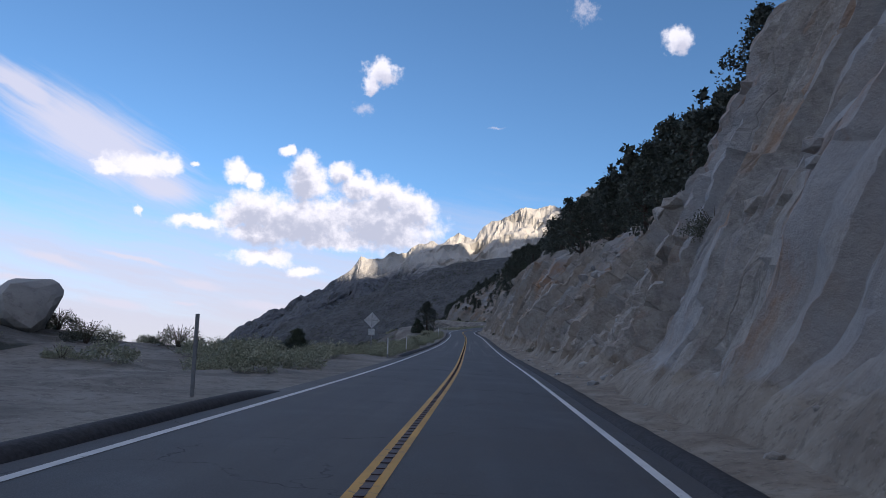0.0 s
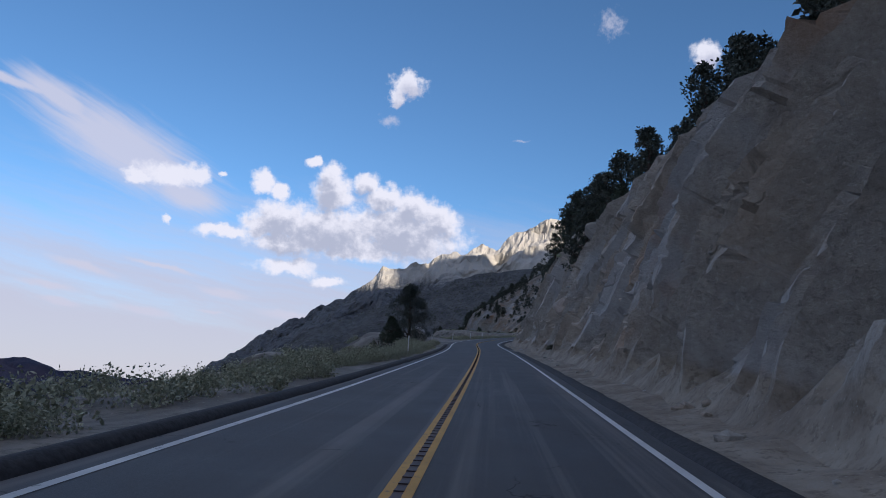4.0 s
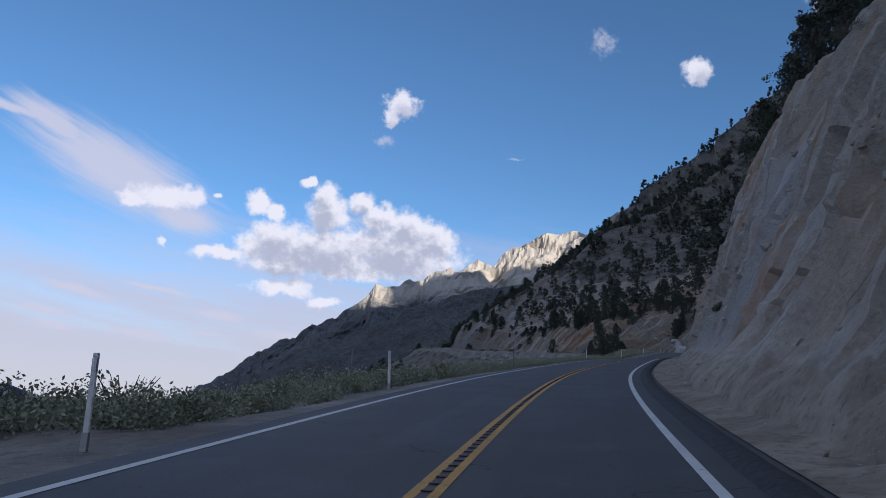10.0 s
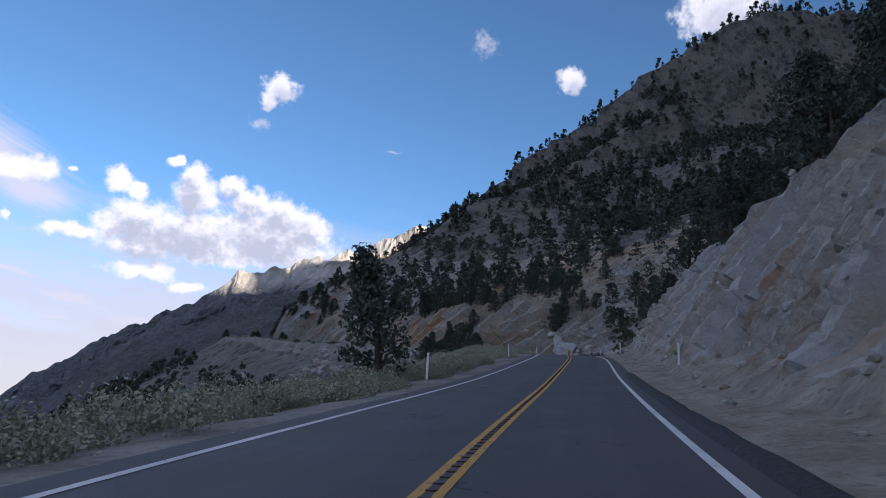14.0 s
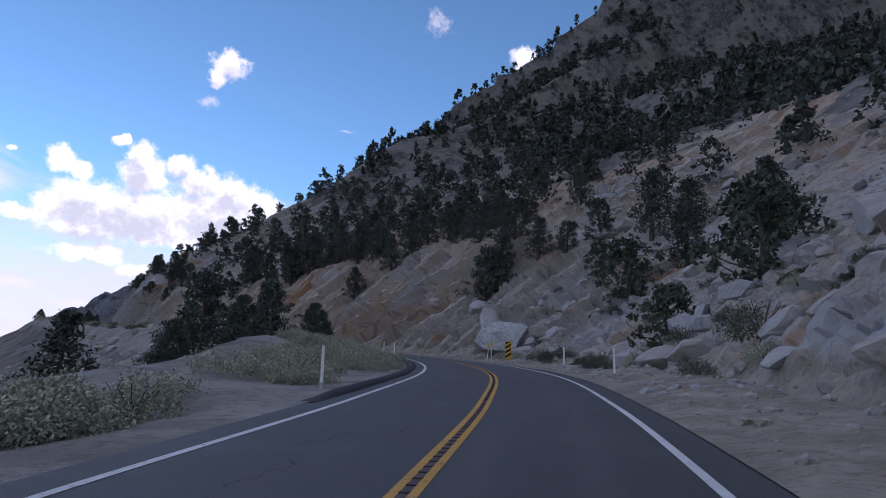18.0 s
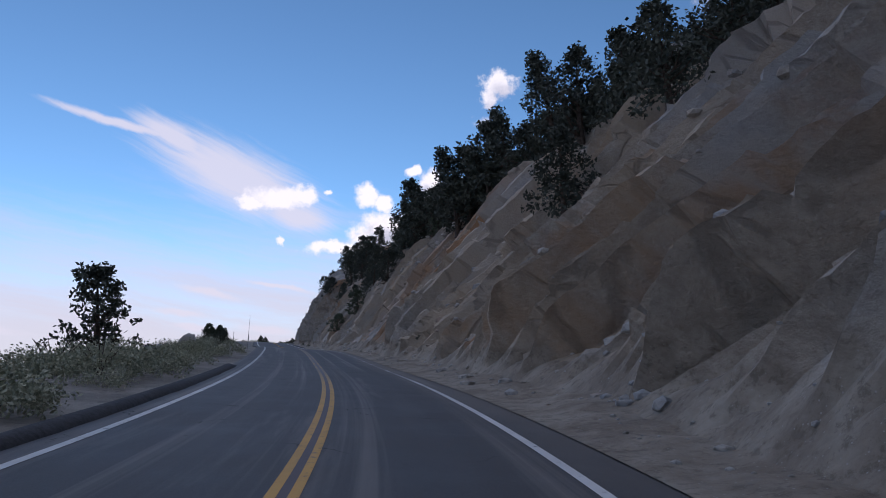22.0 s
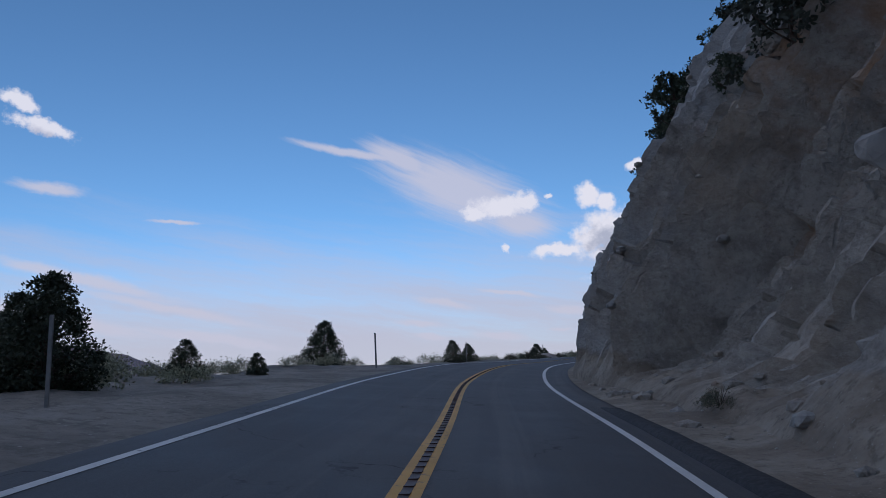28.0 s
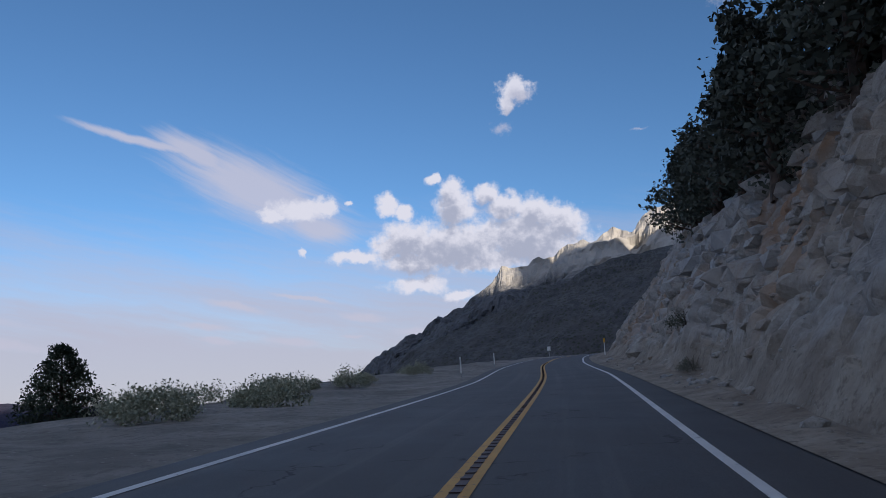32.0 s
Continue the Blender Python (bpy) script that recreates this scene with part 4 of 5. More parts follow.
bz = -290 + (wh + 290) * (1 - np.abs(wt)) ** 0.9
bz = bz + 60 * fbm(bx / 300.0, by / 300.0, 0, 4, 103) * smooth(0.02, 0.3, np.abs(wt))
tagged(sheet("backdrop_sun_blocker", np.stack([bx, by, bz], -1), far_rock), "unseen granite range added to block the sun", "mountain", kind="structure")


# ---- helpers for things ----
def base(name, m, label, category, group=""):
    ob = new(name)
    ob.matrix_basis = m
    ob.empty_display_size = 0.2
    return tagged(ob, label, category, group)


def part(name, mesh_data, mat, parent, label=""):
    """Link mesh data (a bmesh, or vertices and faces) as one mesh object under a thing."""
    me = bpy.data.meshes.new(name)
    if isinstance(mesh_data, bmesh.types.BMesh):
        mesh_data.to_mesh(me)
        mesh_data.free()
    else:
        me.from_pydata(mesh_data[0], [], mesh_data[1])
    me.materials.append(mat)
    ob = new(name, me)
    ob.parent = parent
    return tagged(ob, label)


def box_bm(size, at=(0, 0, 0), bevel=0.0):
    bm = bmesh.new()
    bmesh.ops.create_cube(bm, size=1.0, matrix=Matrix.Translation(at) @ Matrix.Diagonal((*size, 1)))
    if bevel:
        bmesh.ops.bevel(bm, geom=bm.edges[:], offset=bevel, segments=2, affect="EDGES")
    return bm


def tube(bm, points, radii, sides=7):
    """A tapered tube through points."""
    rings = []
    for k, (p, r) in enumerate(zip(points, radii)):
        a = Vector(points[max(0, k - 1)])
        b = Vector(points[min(len(points) - 1, k + 1)])
        q = (b - a).to_track_quat("Z", "Y")
        rings.append([bm.verts.new(Vector(p) + q @ Vector((r * math.cos(6.2832 * i / sides), r * math.sin(6.2832 * i / sides), 0))) for i in range(sides)])
    for a, b in zip(rings, rings[1:]):
        for i in range(sides):
            bm.faces.new((a[i], a[(i + 1) % sides], b[(i + 1) % sides], b[i]))
    bm.faces.new(rings[-1])
    return bm


def sprays(centres, spread, count, size, rng, flat=0.75, reach=None):
    """Many small leaf quads round the given centres: vertices and faces."""
    c = np.repeat(np.asarray(centres, float), count, 0)
    s = np.repeat(np.broadcast_to(np.asarray(spread, float), (len(centres),)), count)
    n = len(c)
    d = rng.normal(size=(n, 3))
    d /= np.linalg.norm(d, axis=1)[:, None]
    c = c + d * (s * rng.random(n) ** 0.45)[:, None] * np.array([1, 1, flat])
    a = d * 0.6 + rng.normal(size=(n, 3)) * 0.6
    a /= np.linalg.norm(a, axis=1)[:, None]
    b = np.cross(a, rng.normal(size=(n, 3)))
    b /= np.linalg.norm(b, axis=1)[:, None]
    k = size * (0.55 + 0.9 * rng.random(n))[:, None]
    a, b = a * k * (reach or 1.0), b * k * (0.55 if reach is None else 0.30)
    v = np.stack([c - a * 0.5, c + b * 0.5, c + a * 0.5, c - b * 0.5], 1).reshape(-1, 3)
    return v, np.arange(4 * n).reshape(-1, 4)


def pine_parts(seed, high, wide, cone, clumps, leaf, dense=26):
    """Trunk with limbs, and crown, of a pinyon pine or juniper standing at the origin."""
    rng = np.random.default_rng(seed)
    bm = bmesh.new()
    lean = rng.normal(size=2) * 0.05 * high
    spine = [Vector((lean[0] * t * t, lean[1] * t * t, high * 0.93 * t)) for t in (0, 0.12, 0.3, 0.5, 0.7, 0.85, 1)]
    r0 = 0.035 * high ** 0.9 + 0.03
    tube(bm, spine, [r0 * k for k in (1.35, 1.0, 0.85, 0.62, 0.4, 0.24, 0.08)])
    centres, spread = [], []
    for k in range(clumps):
        t = (0.0 if seed == 16 or cone < 0.5 else 0.04) + 0.96 * rng.random() ** 0.85
        if seed == 16:
            t = 0.98 * rng.random() ** 1.5
        a = rng.random() * 6.2832
        wild = 0.3 if seed == 16 else 1.0
        lobes = 1 + wild * 0.30 * math.sin(2 * a + seed + 5 * t) + wild * 0.3 * math.sin(3 * a + 11 * t + seed)
        prof = (1 - t) ** cone * min(1.0, (0.80 if cone < 0.5 or seed == 16 else 0.5) + t * 2.6)
        r = wide * prof * lobes * (0.35 + 0.65 * rng.random() ** 0.5)
        c = (lean[0] * t * t + r * math.cos(a), lean[1] * t * t + r * math.sin(a), high * (t * 0.97 + 0.02) + 0.12 * r)
        centres.append(c)
        spread.append(high * (0.052 + 0.045 * rng.random()) * (1.35 - 0.5 * t if seed == 16 else 1.0) + 0.04)
        if k % 4 == 0 and r > 0.25 * wide:
            z0 = max(0.08 * high, c[2] - 0.45 * r)
            tube(bm, [(lean[0] * t * t, lean[1] * t * t, z0), (c[0] * 0.55, c[1] * 0.55, z0 + (c[2] - z0) * 0.4), c], [r0 * 0.36 * (1.1 - t), r0 * 0.24 * (1.1 - t), 0.012], 5)
    centres.append((lean[0], lean[1], high * 0.97))
    spread.append(high * 0.05)
    crown = sprays(centres, spread, dense, leaf, rng)
    return bm, crown


def plant_tree(m, seed, high, wide, cone, clumps, leaf, mat, label, category="tree", group="", dense=20):
    ob = base("pine_tree", m, label, category, group)
    trunk, crown = pine_parts(seed, high, wide, cone, clumps, leaf, dense)
    part("trunk", trunk, bark, ob)
    part("crown", (crown[0].tolist(), crown[1].tolist()), mat, ob)
    return ob


def bush_mesh(seed, wide, high, leaf, count, stiff=1.0):
    rng = np.random.default_rng(seed)
    a, r = rng.random(34) * 6.2832, wide * 0.5 * rng.random(34) ** 0.5
    c = np.stack([r * np.cos(a), r * np.sin(a), high * (0.18 + 0.62 * (1 - (r / (wide * 0.5)) ** 2) * rng.random(34))], 1)
    v, f = sprays(c, wide * 0.17, count, leaf * 1.25, rng, 0.9, None if stiff < 1 else 2.2)
    v[:, 2] = np.maximum(v[:, 2], 0.0)
    return v, f


def rock_mesh(seed, size, chunky=0.35):
    """A broken boulder: a faceted ball cut by flat planes."""
    rng = np.random.default_rng(seed)
    bm = bmesh.new()
    bmesh.ops.create_icosphere(bm, subdivisions=3, radius=1.0)
    planes = [(Vector(rng.normal(size=3)).normalized(), 0.42 + 0.38 * rng.random()) for _ in range(13)]
    off = Vector(rng.normal(size=3) * 10)
    for v in bm.verts:
        p = v.co.copy()
        for nrm, d in planes:
            over = p.dot(nrm) - d
            if over > 0:
                p -= nrm * over * 0.92
        p *= 1 + chunky * 0.22 * noise.noise(p * 1.7 + off) + 0.05 * noise.noise(p * 5.0 + off)
        v.co = Vector((p.x * size[0], p.y * size[1], p.z * size[2]))
    return bm


def at(s, u, dz=0.0, turn=None, scale=1.0, tilt=(0.0, 0.0)):
    """A pose on the ground at a station; turn in radians, else along the road."""
    if u > 0:
        p = right_ground(s, u) + Vector((0, 0, dz))
    else:
        p = Vector(on_road(s, u, left_ground(s, u) + dz).tolist())
    a = turn if turn is not None else -math.atan2(float(np.interp(s, LEN, TAN[:, 0])), float(np.interp(s, LEN, TAN[:, 1])))
    return Matrix.LocRotScale(p, Euler((tilt[0], tilt[1], a)), (scale, scale, scale))


rng = np.random.default_rng(5)

# ---- trees ----
D_PINE, D_ROUND = "dark green pinyon pine on the granite slope", "dark rounded juniper on rocky ground"
kinds = [plant_tree(Matrix(), 11, 6.5, 2.2, 0.58, 150, 0.26, needles, D_PINE, group="pines above the road cut"),
         plant_tree(Matrix(), 12, 5.2, 2.1, 0.45, 140, 0.25, needles, D_PINE, group="pines above the road cut"),
         plant_tree(Matrix(), 13, 7.4, 2.2, 0.72, 160, 0.27, needles, D_PINE, group="pines above the road cut"),
         plant_tree(Matrix(), 14, 3.6, 1.8, 0.42, 120, 0.22, needles_green, D_ROUND, group="junipers on the slope"),
         plant_tree(Matrix(), 15, 4.4, 2.3, 0.5, 130, 0.24, needles, D_ROUND, group="junipers on the slope"),
         plant_tree(Matrix(), 16, 5.6, 2.3, 0.8, 220, 0.22, needles, "dense conical pinyon pine on the verge", group="junipers on the slope", dense=24),
         plant_tree(Matrix(), 16, 3.5, 1.7, 0.62, 300, 0.11, needles_green, "dense dark juniper standing on the sandy verge", group="junipers on the verge", dense=48)]
first = set(kinds)


def put_tree(kind, m):
    """The first of a kind is moved, later ones are copies."""
    ob = kinds[kind]
    if ob in first:
        first.discard(ob)
        ob.matrix_basis = m
        return ob
    c = copy_thing(ob, m)
    c.matrix_basis = m
    return c


# station, metres right of the yellow line, kind, scale: those that stand out one by one
SINGLE = [(59, 15.6, 2, 0.85), (64, 14.0, 1, 0.9), (70, 13.6, 0, 0.8), (187, 12.6, 0, 0.8), (191, 13.4, 2, 0.8), (181, 12.2, 3, 0.9), (162, 10.8, 4, 1.25), (158, 12.6, 1, 1.1), (167, 11.0, 3, 1.2),
          (175, 12.5, 0, 1.0), (148, 11.8, 4, 1.1), (593, 10.4, 2, 0.7), (599, 10.2, 1, 0.8), (612, 9.8, 4, 0.9), (622, 10.0, 2, 0.9), (634, 10.4, 0, 1.0), (637, 9.8, 1, 1.05), (640, 10.8, 0, 1.0), (643, 9.8, 1, 1.15), (646, 10.8, 2, 1.0), (648, 9.8, 0, 1.15), (652, 10.4, 1, 1.25), (656, 9.8, 2, 1.2), (660, 10.4, 0, 1.3), (665, 10.0, 1, 1.4), (671, 10.6, 0, 1.2), (678, 10.8, 2, 1.2), (686, 11.2, 1, 1.3), (694, 11.6, 0, 1.2), (478, 17.2, 0, 1.1), (482, 16.8, 2, 1.0), (487, 16.2, 1, 1.1), (493, 15.4, 0, 1.3), (496, 14.6, 1, 1.35), (499, 15.4, 4, 1.4),
          (512, 13.0, 0, 1.35), (515, 13.7, 1, 1.45), (509, 14.2, 4, 1.2), (520, 13.4, 1, 0.6), (529, 13.2, 0, 0.5), (536, 13.2, 4, 0.7), (566, 11.6, 0, 0.6), (398, 16.0, 3, 1.5), (403, 20.0, 0, 1.0), (411, 18.0, 1, 1.05), (420, 21.0, 0, 1.1),
          (392, 13.0, 3, 1.6), (372, 11.6, 4, 1.2), (338, 12.8, 4, 1.2), (344, 13.4, 0, 1.0), (290, 13.5, 1, 1.1), (297, 12.8, 4, 1.2), (310, 14.5, 2, 1.0), (318, 13.0, 0, 1.0), (215, 13.5, 4, 1.1), (232, 14.6, 4, 0.9), (2, 18, 0, 1.0),
          (436, 14.0, 2, 1.05), (431, 16.0, 0, 0.75), (427, 17.0, 1, 0.72), (419, 15.5, 3, 0.95), (470, 12.5, 0, 0.85), (465, 16.0, 0, 0.95), (412, 14.0, 3, 1.4), (399, 10.8, 3, 1.1), (358, 12.8, 1, 1.0), (440, 19.0, 1, 1.1), (445, 21.0, 0, 1.0), (435.5, 12.4, 1, 1.3), (617, 6.2, 4, 1.0), (619.5, 7.2, 1, 0.9), (627, 5.6, 4, 0.9),
          (170, 9.4, 0, 0.65), (165, 11.0, 2, 0.5), (148, 9.8, 1, 1.1), (71, 11.4, 0, 0.95), (526, 8.8, 3, 0.9), (529, 11.3, 0, 0.85), (518, 11.0, 1, 0.85), (531, 6.9, 3, 0.7), (496, 13.3, 2, 1.1), (591, 9.8, 3, 0.9), (581, 10.0, 3, 0.45), (576, 10.4, 4, 0.9), (661, 8.8, 2, 1.1), (642, 8.4, 0, 1.1)]
for s, u, k, z in SINGLE:
    put_tree(k, at(s, u, -0.15, rng.random() * 6.28, z))
# the belt of trees along the top of the cut; the stations say how close they stand
CLOSE = [(-10, 0.5), (25, 1.2), (75, 1.5), (100, 0.6), (200, 0.6), (250, 1.2), (350, 1.2), (385, 0.6), (430, 0.6), (450, 1.3), (560, 1.1), (590, 1.0), (628, 1.6), (640, 2.6), (770, 2.4)]
back_row = []
s = 22.0
while s < 770:
    s += 3.4 / float(tab(s, CLOSE)) * (0.4 + 1.2 * rng.random())
    low = 498 < s < 562
    u = cut_top(min(s, 770)) + (-1.2 if low else 1.0) + 9 * rng.random() ** 1.6
    if 368 < s < 447 and rng.random() < 0.75:
        continue
    if s < 692:
        put_tree(int(rng.choice([3, 4, 4, 1] if low else [0, 0, 1, 1, 2, 3, 4])), at(s, u, -0.2, rng.random() * 6.28, (0.38 + 0.3 * rng.random()) if low else 0.6 + 0.55 * rng.random()))
    back_row.extend((s + 5 * rng.random(), u + 7 + 18 * rng.random(), 0.8 + 0.5 * rng.random()) for _ in range(1))
# left of the road
hero = plant_tree(at(170, -8.5, -0.2, 0.4), 31, 7.4, 3.0, 0.55, 230, 0.13, needles, "tall dark pinyon pine with bare lower limbs beside the road", group="", dense=80)
LEFT_TREES = [(310.0, -7.4, 2, 0.82), (572, -9.8, 3, 0.84), (573, -11.0, 3, 0.72), (656, -15.0, 3, 0.8), (432, -7.8, 4, 0.95), (475, -10.8, 1, 0.98), (547, -10.0, 3, 0.9), (549, -8.0, 5, 0.46), (582, -11.1, 3, 0.45), (587.5, -10.6, 3, 0.34),
              (612, -7.6, 3, 0.56), (616, -7.9, 3, 0.5), (602.8, -14.0, 3, 1.0), (641, -10.5, 3, 0.4), (639, -8.3, 4, 0.34), (30, -24, 3, 0.8), (36, -21, 4, 0.7), (52, -12, 3, 0.8), (170, -10.6, 3, 1.0),
              (205, -24, 4, 0.7), (214, -22, 3, 0.7), (426, -15, 4, 1.1), (434, -17, 0, 0.9), (410, -19, 4, 1.0), (398, -22, 0, 0.9), (442, -14, 3, 0.9), (419, -13, 1, 0.9), (404, -16, 1, 1.0), (437, -11.5, 2, 0.75)]
for s, u, k, z in LEFT_TREES:
    if k in (3, 4):
        k, z = 6, z * (1.0 if k == 3 else 1.2)
    put_tree(k, at(s, u, -0.15, rng.random() * 6.28, z))

# woods on the mountainside and on the slope below the road: too many to count
woods_v, woods_f, count = [], [], 0
rng2 = np.random.default_rng(9)
shapes, close_shapes = [], []
for k in range(6):
    h, w = 4.6 + 2 * rng2.random(), 2.1 + 0.8 * rng2.random()
    t = rng2.random(13) ** 0.8
    a = rng2.random(13) * 6.2832
    r = w * (1 - t) ** (0.5 + 0.4 * rng2.random()) * (0.3 + 0.7 * rng2.random(13))
    c = np.stack([r * np.cos(a), r * np.sin(a), h * (0.12 + 0.85 * t)], 1)
    shapes.append(sprays(c, 0.8, 4, 1.4, rng2))
    t = rng2.random(34) ** 0.8
    a = rng2.random(34) * 6.2832
    r = w * (1 - t) ** 0.65 * (0.3 + 0.7 * rng2.random(34))
    close_shapes.append(sprays(np.stack([r * np.cos(a), r * np.sin(a), h * (0.08 + 0.88 * t)], 1), 0.62, 7, 0.64, rng2))
def add_wood(shape, sc, spot):
    global count
    v, f = shape
    a = rng2.random() * 6.28
    rot = np.array([[math.cos(a), -math.sin(a), 0], [math.sin(a), math.cos(a), 0], [0, 0, 1]])
    woods_v.append(v @ rot.T * sc + np.array(spot) - np.array([0, 0, 0.3]))
    woods_f.append(f + count)
    count += len(v)


for s, u, sc in back_row:
    add_wood(close_shapes[int(rng2.integers(6))], sc, right_ground(min(s, 775), u))
for k in range(21000):
    x, y = rng2.random() * 520 - 100, rng2.random() * 1000 - 20
    i, j = int((x + 420) / 7.0), int((y + 160) / 7.0)
    u, st = side_u[i, j], stat[i, j]
    thick = 0.5 + 0.5 * float(vnoise(x / 38.0, y / 38.0, 0.0, 121))
    if not (20 < u < 330 and rng2.random() < (0.18 + 0.7 * thick if u < 80 else 0.5 + 1.0 * thick) or -118 < u < -34 and st > 120 and rng2.random() < 0.35 + 0.8 * thick):
        continue
    if 366 < st < 452 and 0 < u < 75 and rng2.random() < 0.86:
        continue
    close = -70 < u < 75
    if u < 0:
        z = float(on_road(st, u, left_ground(st, u))[2])
    elif u < 56:
        if u < cut_top(st) + 8 or st > 780:
            continue
        spot = right_ground(st, u)
        x, y, z = spot
    else:
        z = hill_z(x, y)
    v, f = (close_shapes if close else shapes)[int(rng2.integers(6))]
    add_wood((v, f), 0.75 + 0.75 * rng2.random(), (x, y, z))
woods = part("far_woods", (np.vstack(woods_v).tolist(), np.vstack(woods_f).tolist()), needles, None)
tagged(woods, "open dark pine woods on the mountainside", "woods", kind="stuff")

# ---- brush ----
brush_kinds, brush_shapes = [], []
for k, (seed, w, h, leaf, mat, lab) in enumerate(((41, 1.3, 0.8, 0.075, sage, "grey-green sagebrush"), (42, 1.7, 1.0, 0.08, sage, "pale rabbitbrush"), (43, 1.0, 0.6, 0.07, sage, "low dry sagebrush"), (44, 1.5, 1.1, 0.055, scrub_leaf, "dark desert shrub"), (45, 0.8, 0.6, 0.07, scrub_leaf, "small dark shrub growing from the rock"))):
    v, f = bush_mesh(seed, w, h, leaf * (0.8 if k > 2 else 0.62), 70 if k == 3 else 64, 0.75)
    brush_shapes.append(bush_mesh(seed, w, h, leaf * 0.68, 44, 0.7))
    me = bpy.data.meshes.new("foliage")
    me.from_pydata(v.tolist(), [], f.tolist())
    me.materials.append(mat)
    bm = bmesh.new()
    for j in range(8):
        a, r = 0.785 * j + 0.3 * k, 0.18 * w + 0.02 * w * (j % 3)
        tube(bm, [(0, 0, -0.05), (0.5 * r * math.cos(a), 0.5 * r * math.sin(a), 0.35 * h), (1.4 * r * math.cos(a), 1.4 * r * math.sin(a), 0.75 * h)], [0.022, 0.014, 0.005], 4)
    stems = bpy.data.meshes.new("stems")
    bm.to_mesh(stems)
    bm.free()
    stems.materials.append(bark)
    brush_kinds.append((me, lab, stems))


def put_bush(kind, m, where):
    ob = base("shrub", m, brush_kinds[kind][1] + where, "shrub", "shrubs beside the road")
    for key, data in (("foliage", brush_kinds[kind][0]), ("stem", brush_kinds[kind][2])):
        new(key, data).parent = ob
    return ob


# stretches of the left verge: from, to, inner and outer edge, how many
thick_v, thick_f, count = [], [], 0
for a, b, u0, u1, n in ((22, 60, -5.2, -14, 14), (45, 170, -4.9, -9.0, 62), (165, 210, -16, -26, 8), (205, 345, -5.3, -9.4, 110), (345, 372, -5.5, -12, 10), (368, 390, -5.4, -9.0, 7), (390, 450, -5.0, -11.5, 66), (452, 484, -4.9, -9.5, 14), (505, 560, -7.5, -12, 10), (560, 690, -8, -14, 20), (-10, 40, -16, -34, 18)):
    for k in range(n * 3):
        s, u = a + (b - a) * rng.random(), u0 + (u1 - u0) * rng.random()
        kind = int(rng.choice([0, 1, 1, 2, 0, 3], p=[.25, .25, .2, .15, .1, .05]))
        m = at(s, u, -0.06, rng.random() * 6.28, (0.8 + 0.75 * rng.random()) * (0.9 if n > 60 else 1.0))
        if k % (14 if n > 60 else 7) == 0:
            put_bush(kind, m, " on the sandy verge")
        elif kind != 3:
            v, f = brush_shapes[kind]
            thick_v.append(v @ np.array(m.to_3x3()).T + np.array(m.translation))
            thick_f.append(f + count)
            count += len(v)
tagged(part("brush", (np.vstack(thick_v).tolist(), np.vstack(thick_f).tolist()), sage, None), "low grey-green sagebrush and dry grass along the verge", "brush", kind="stuff")
for k in range(46):
    s = 10 + 670 * rng.random()
    u = cut_foot(s) + (cut_top(s) - 5.5) * rng.random() ** 1.3
    put_bush(int(rng.choice([3, 4, 4, 2])), at(s, u, -0.1, rng.random() * 6.28, 0.5 + 0.5 * rng.random()), " on the rock cut")
for k in range(34):
    s, u = 376 + 56 * rng.random(), 5.7 + 6.0 * rng.random() ** 1.3
    put_bush(int(rng.choice([3, 3, 0, 1, 4])), at(s, u, -0.1, rng.random() * 6.28, 0.6 + 0.7 * rng.random()), " among the boulders")
for k in range(40):
    s, u = 366 + 62 * rng.random(), 7.2 + 16 * rng.random()
    put_bush(int(rng.choice([3, 3, 4, 0])), at(s, u, -0.1, rng.random() * 6.28, 0.7 + 0.7 * rng.random()), " among the boulders")
for s, u, z in ((24, -13.0, 0.9), (30, -15.5, 1.3), (36, -14.0, 1.5), (33, -18.5, 1.3), (42, -12.5, 1.2), (48, -10.8, 1.1), (53, -9.5, 1.0), (38, -9.5, 1.2), (44, -8.0, 1.1), (56, -7.5, 1.3), (18, -15.0, 1.1)):
    put_bush(3 if z > 1.25 else 0, at(s, u, -0.08, 3.0 * u, z), " on the sandy turnout")
for s, u, z in ((530, -12.0, 1.5), (527, -9.4, 1.2), (546, -11.5, 0.75), (518, -12.0, 1.1)):
    put_bush(3, at(s, u, -0.05, 2.0 * s, z), " on the sandy verge")
put_bush(3, at(58.2, 5.5, 0, 1.0, 0.6), " on the rock cut")
put_bush(3, at(208, 7.4, 0, 1.0, 0.8), " on the rock cut")
put_bush(3, at(600, 5.6, 0, 1.0, 0.9), " on the rock cut")
put_bush(3, at(0 + 22.5, 8.2, 0, 1.0, 1.2), " on the rock cut")
put_bush(3, at(383, 8.6, 0, 2.0, 1.7), " among the boulders")
put_bush(3, at(410, 8.2, 0, 2.0, 1.2), " among the boulders")
put_bush(3, at(132, -7.0, 0, 2.0, 1.5), " on the sandy verge")
for s, u, z in ((625, -7.4, 1.0), (627, -6.2, 1.15), (629, -5.8, 1.0), (631, -6.4, 0.9), (637, -5.8, 0.8), (508, -9.6, 0.9), (511, -8.8, 1.3), (516, -8.4, 1.0), (522, -8.8, 0.8)):
    put_bush(3, at(s, u, -0.05, 5.0 * u, z), " on the sandy verge")

# ---- boulders and rubble ----
rock_kinds = []
for k in range(7):
    bm = rock_mesh(60 + k, (0.5, 0.42, 0.34))
    me = bpy.data.meshes.new("boulder")
    bm.to_mesh(me)
    bm.free()
    me.materials.append(stone)
    rock_kinds.append(me)


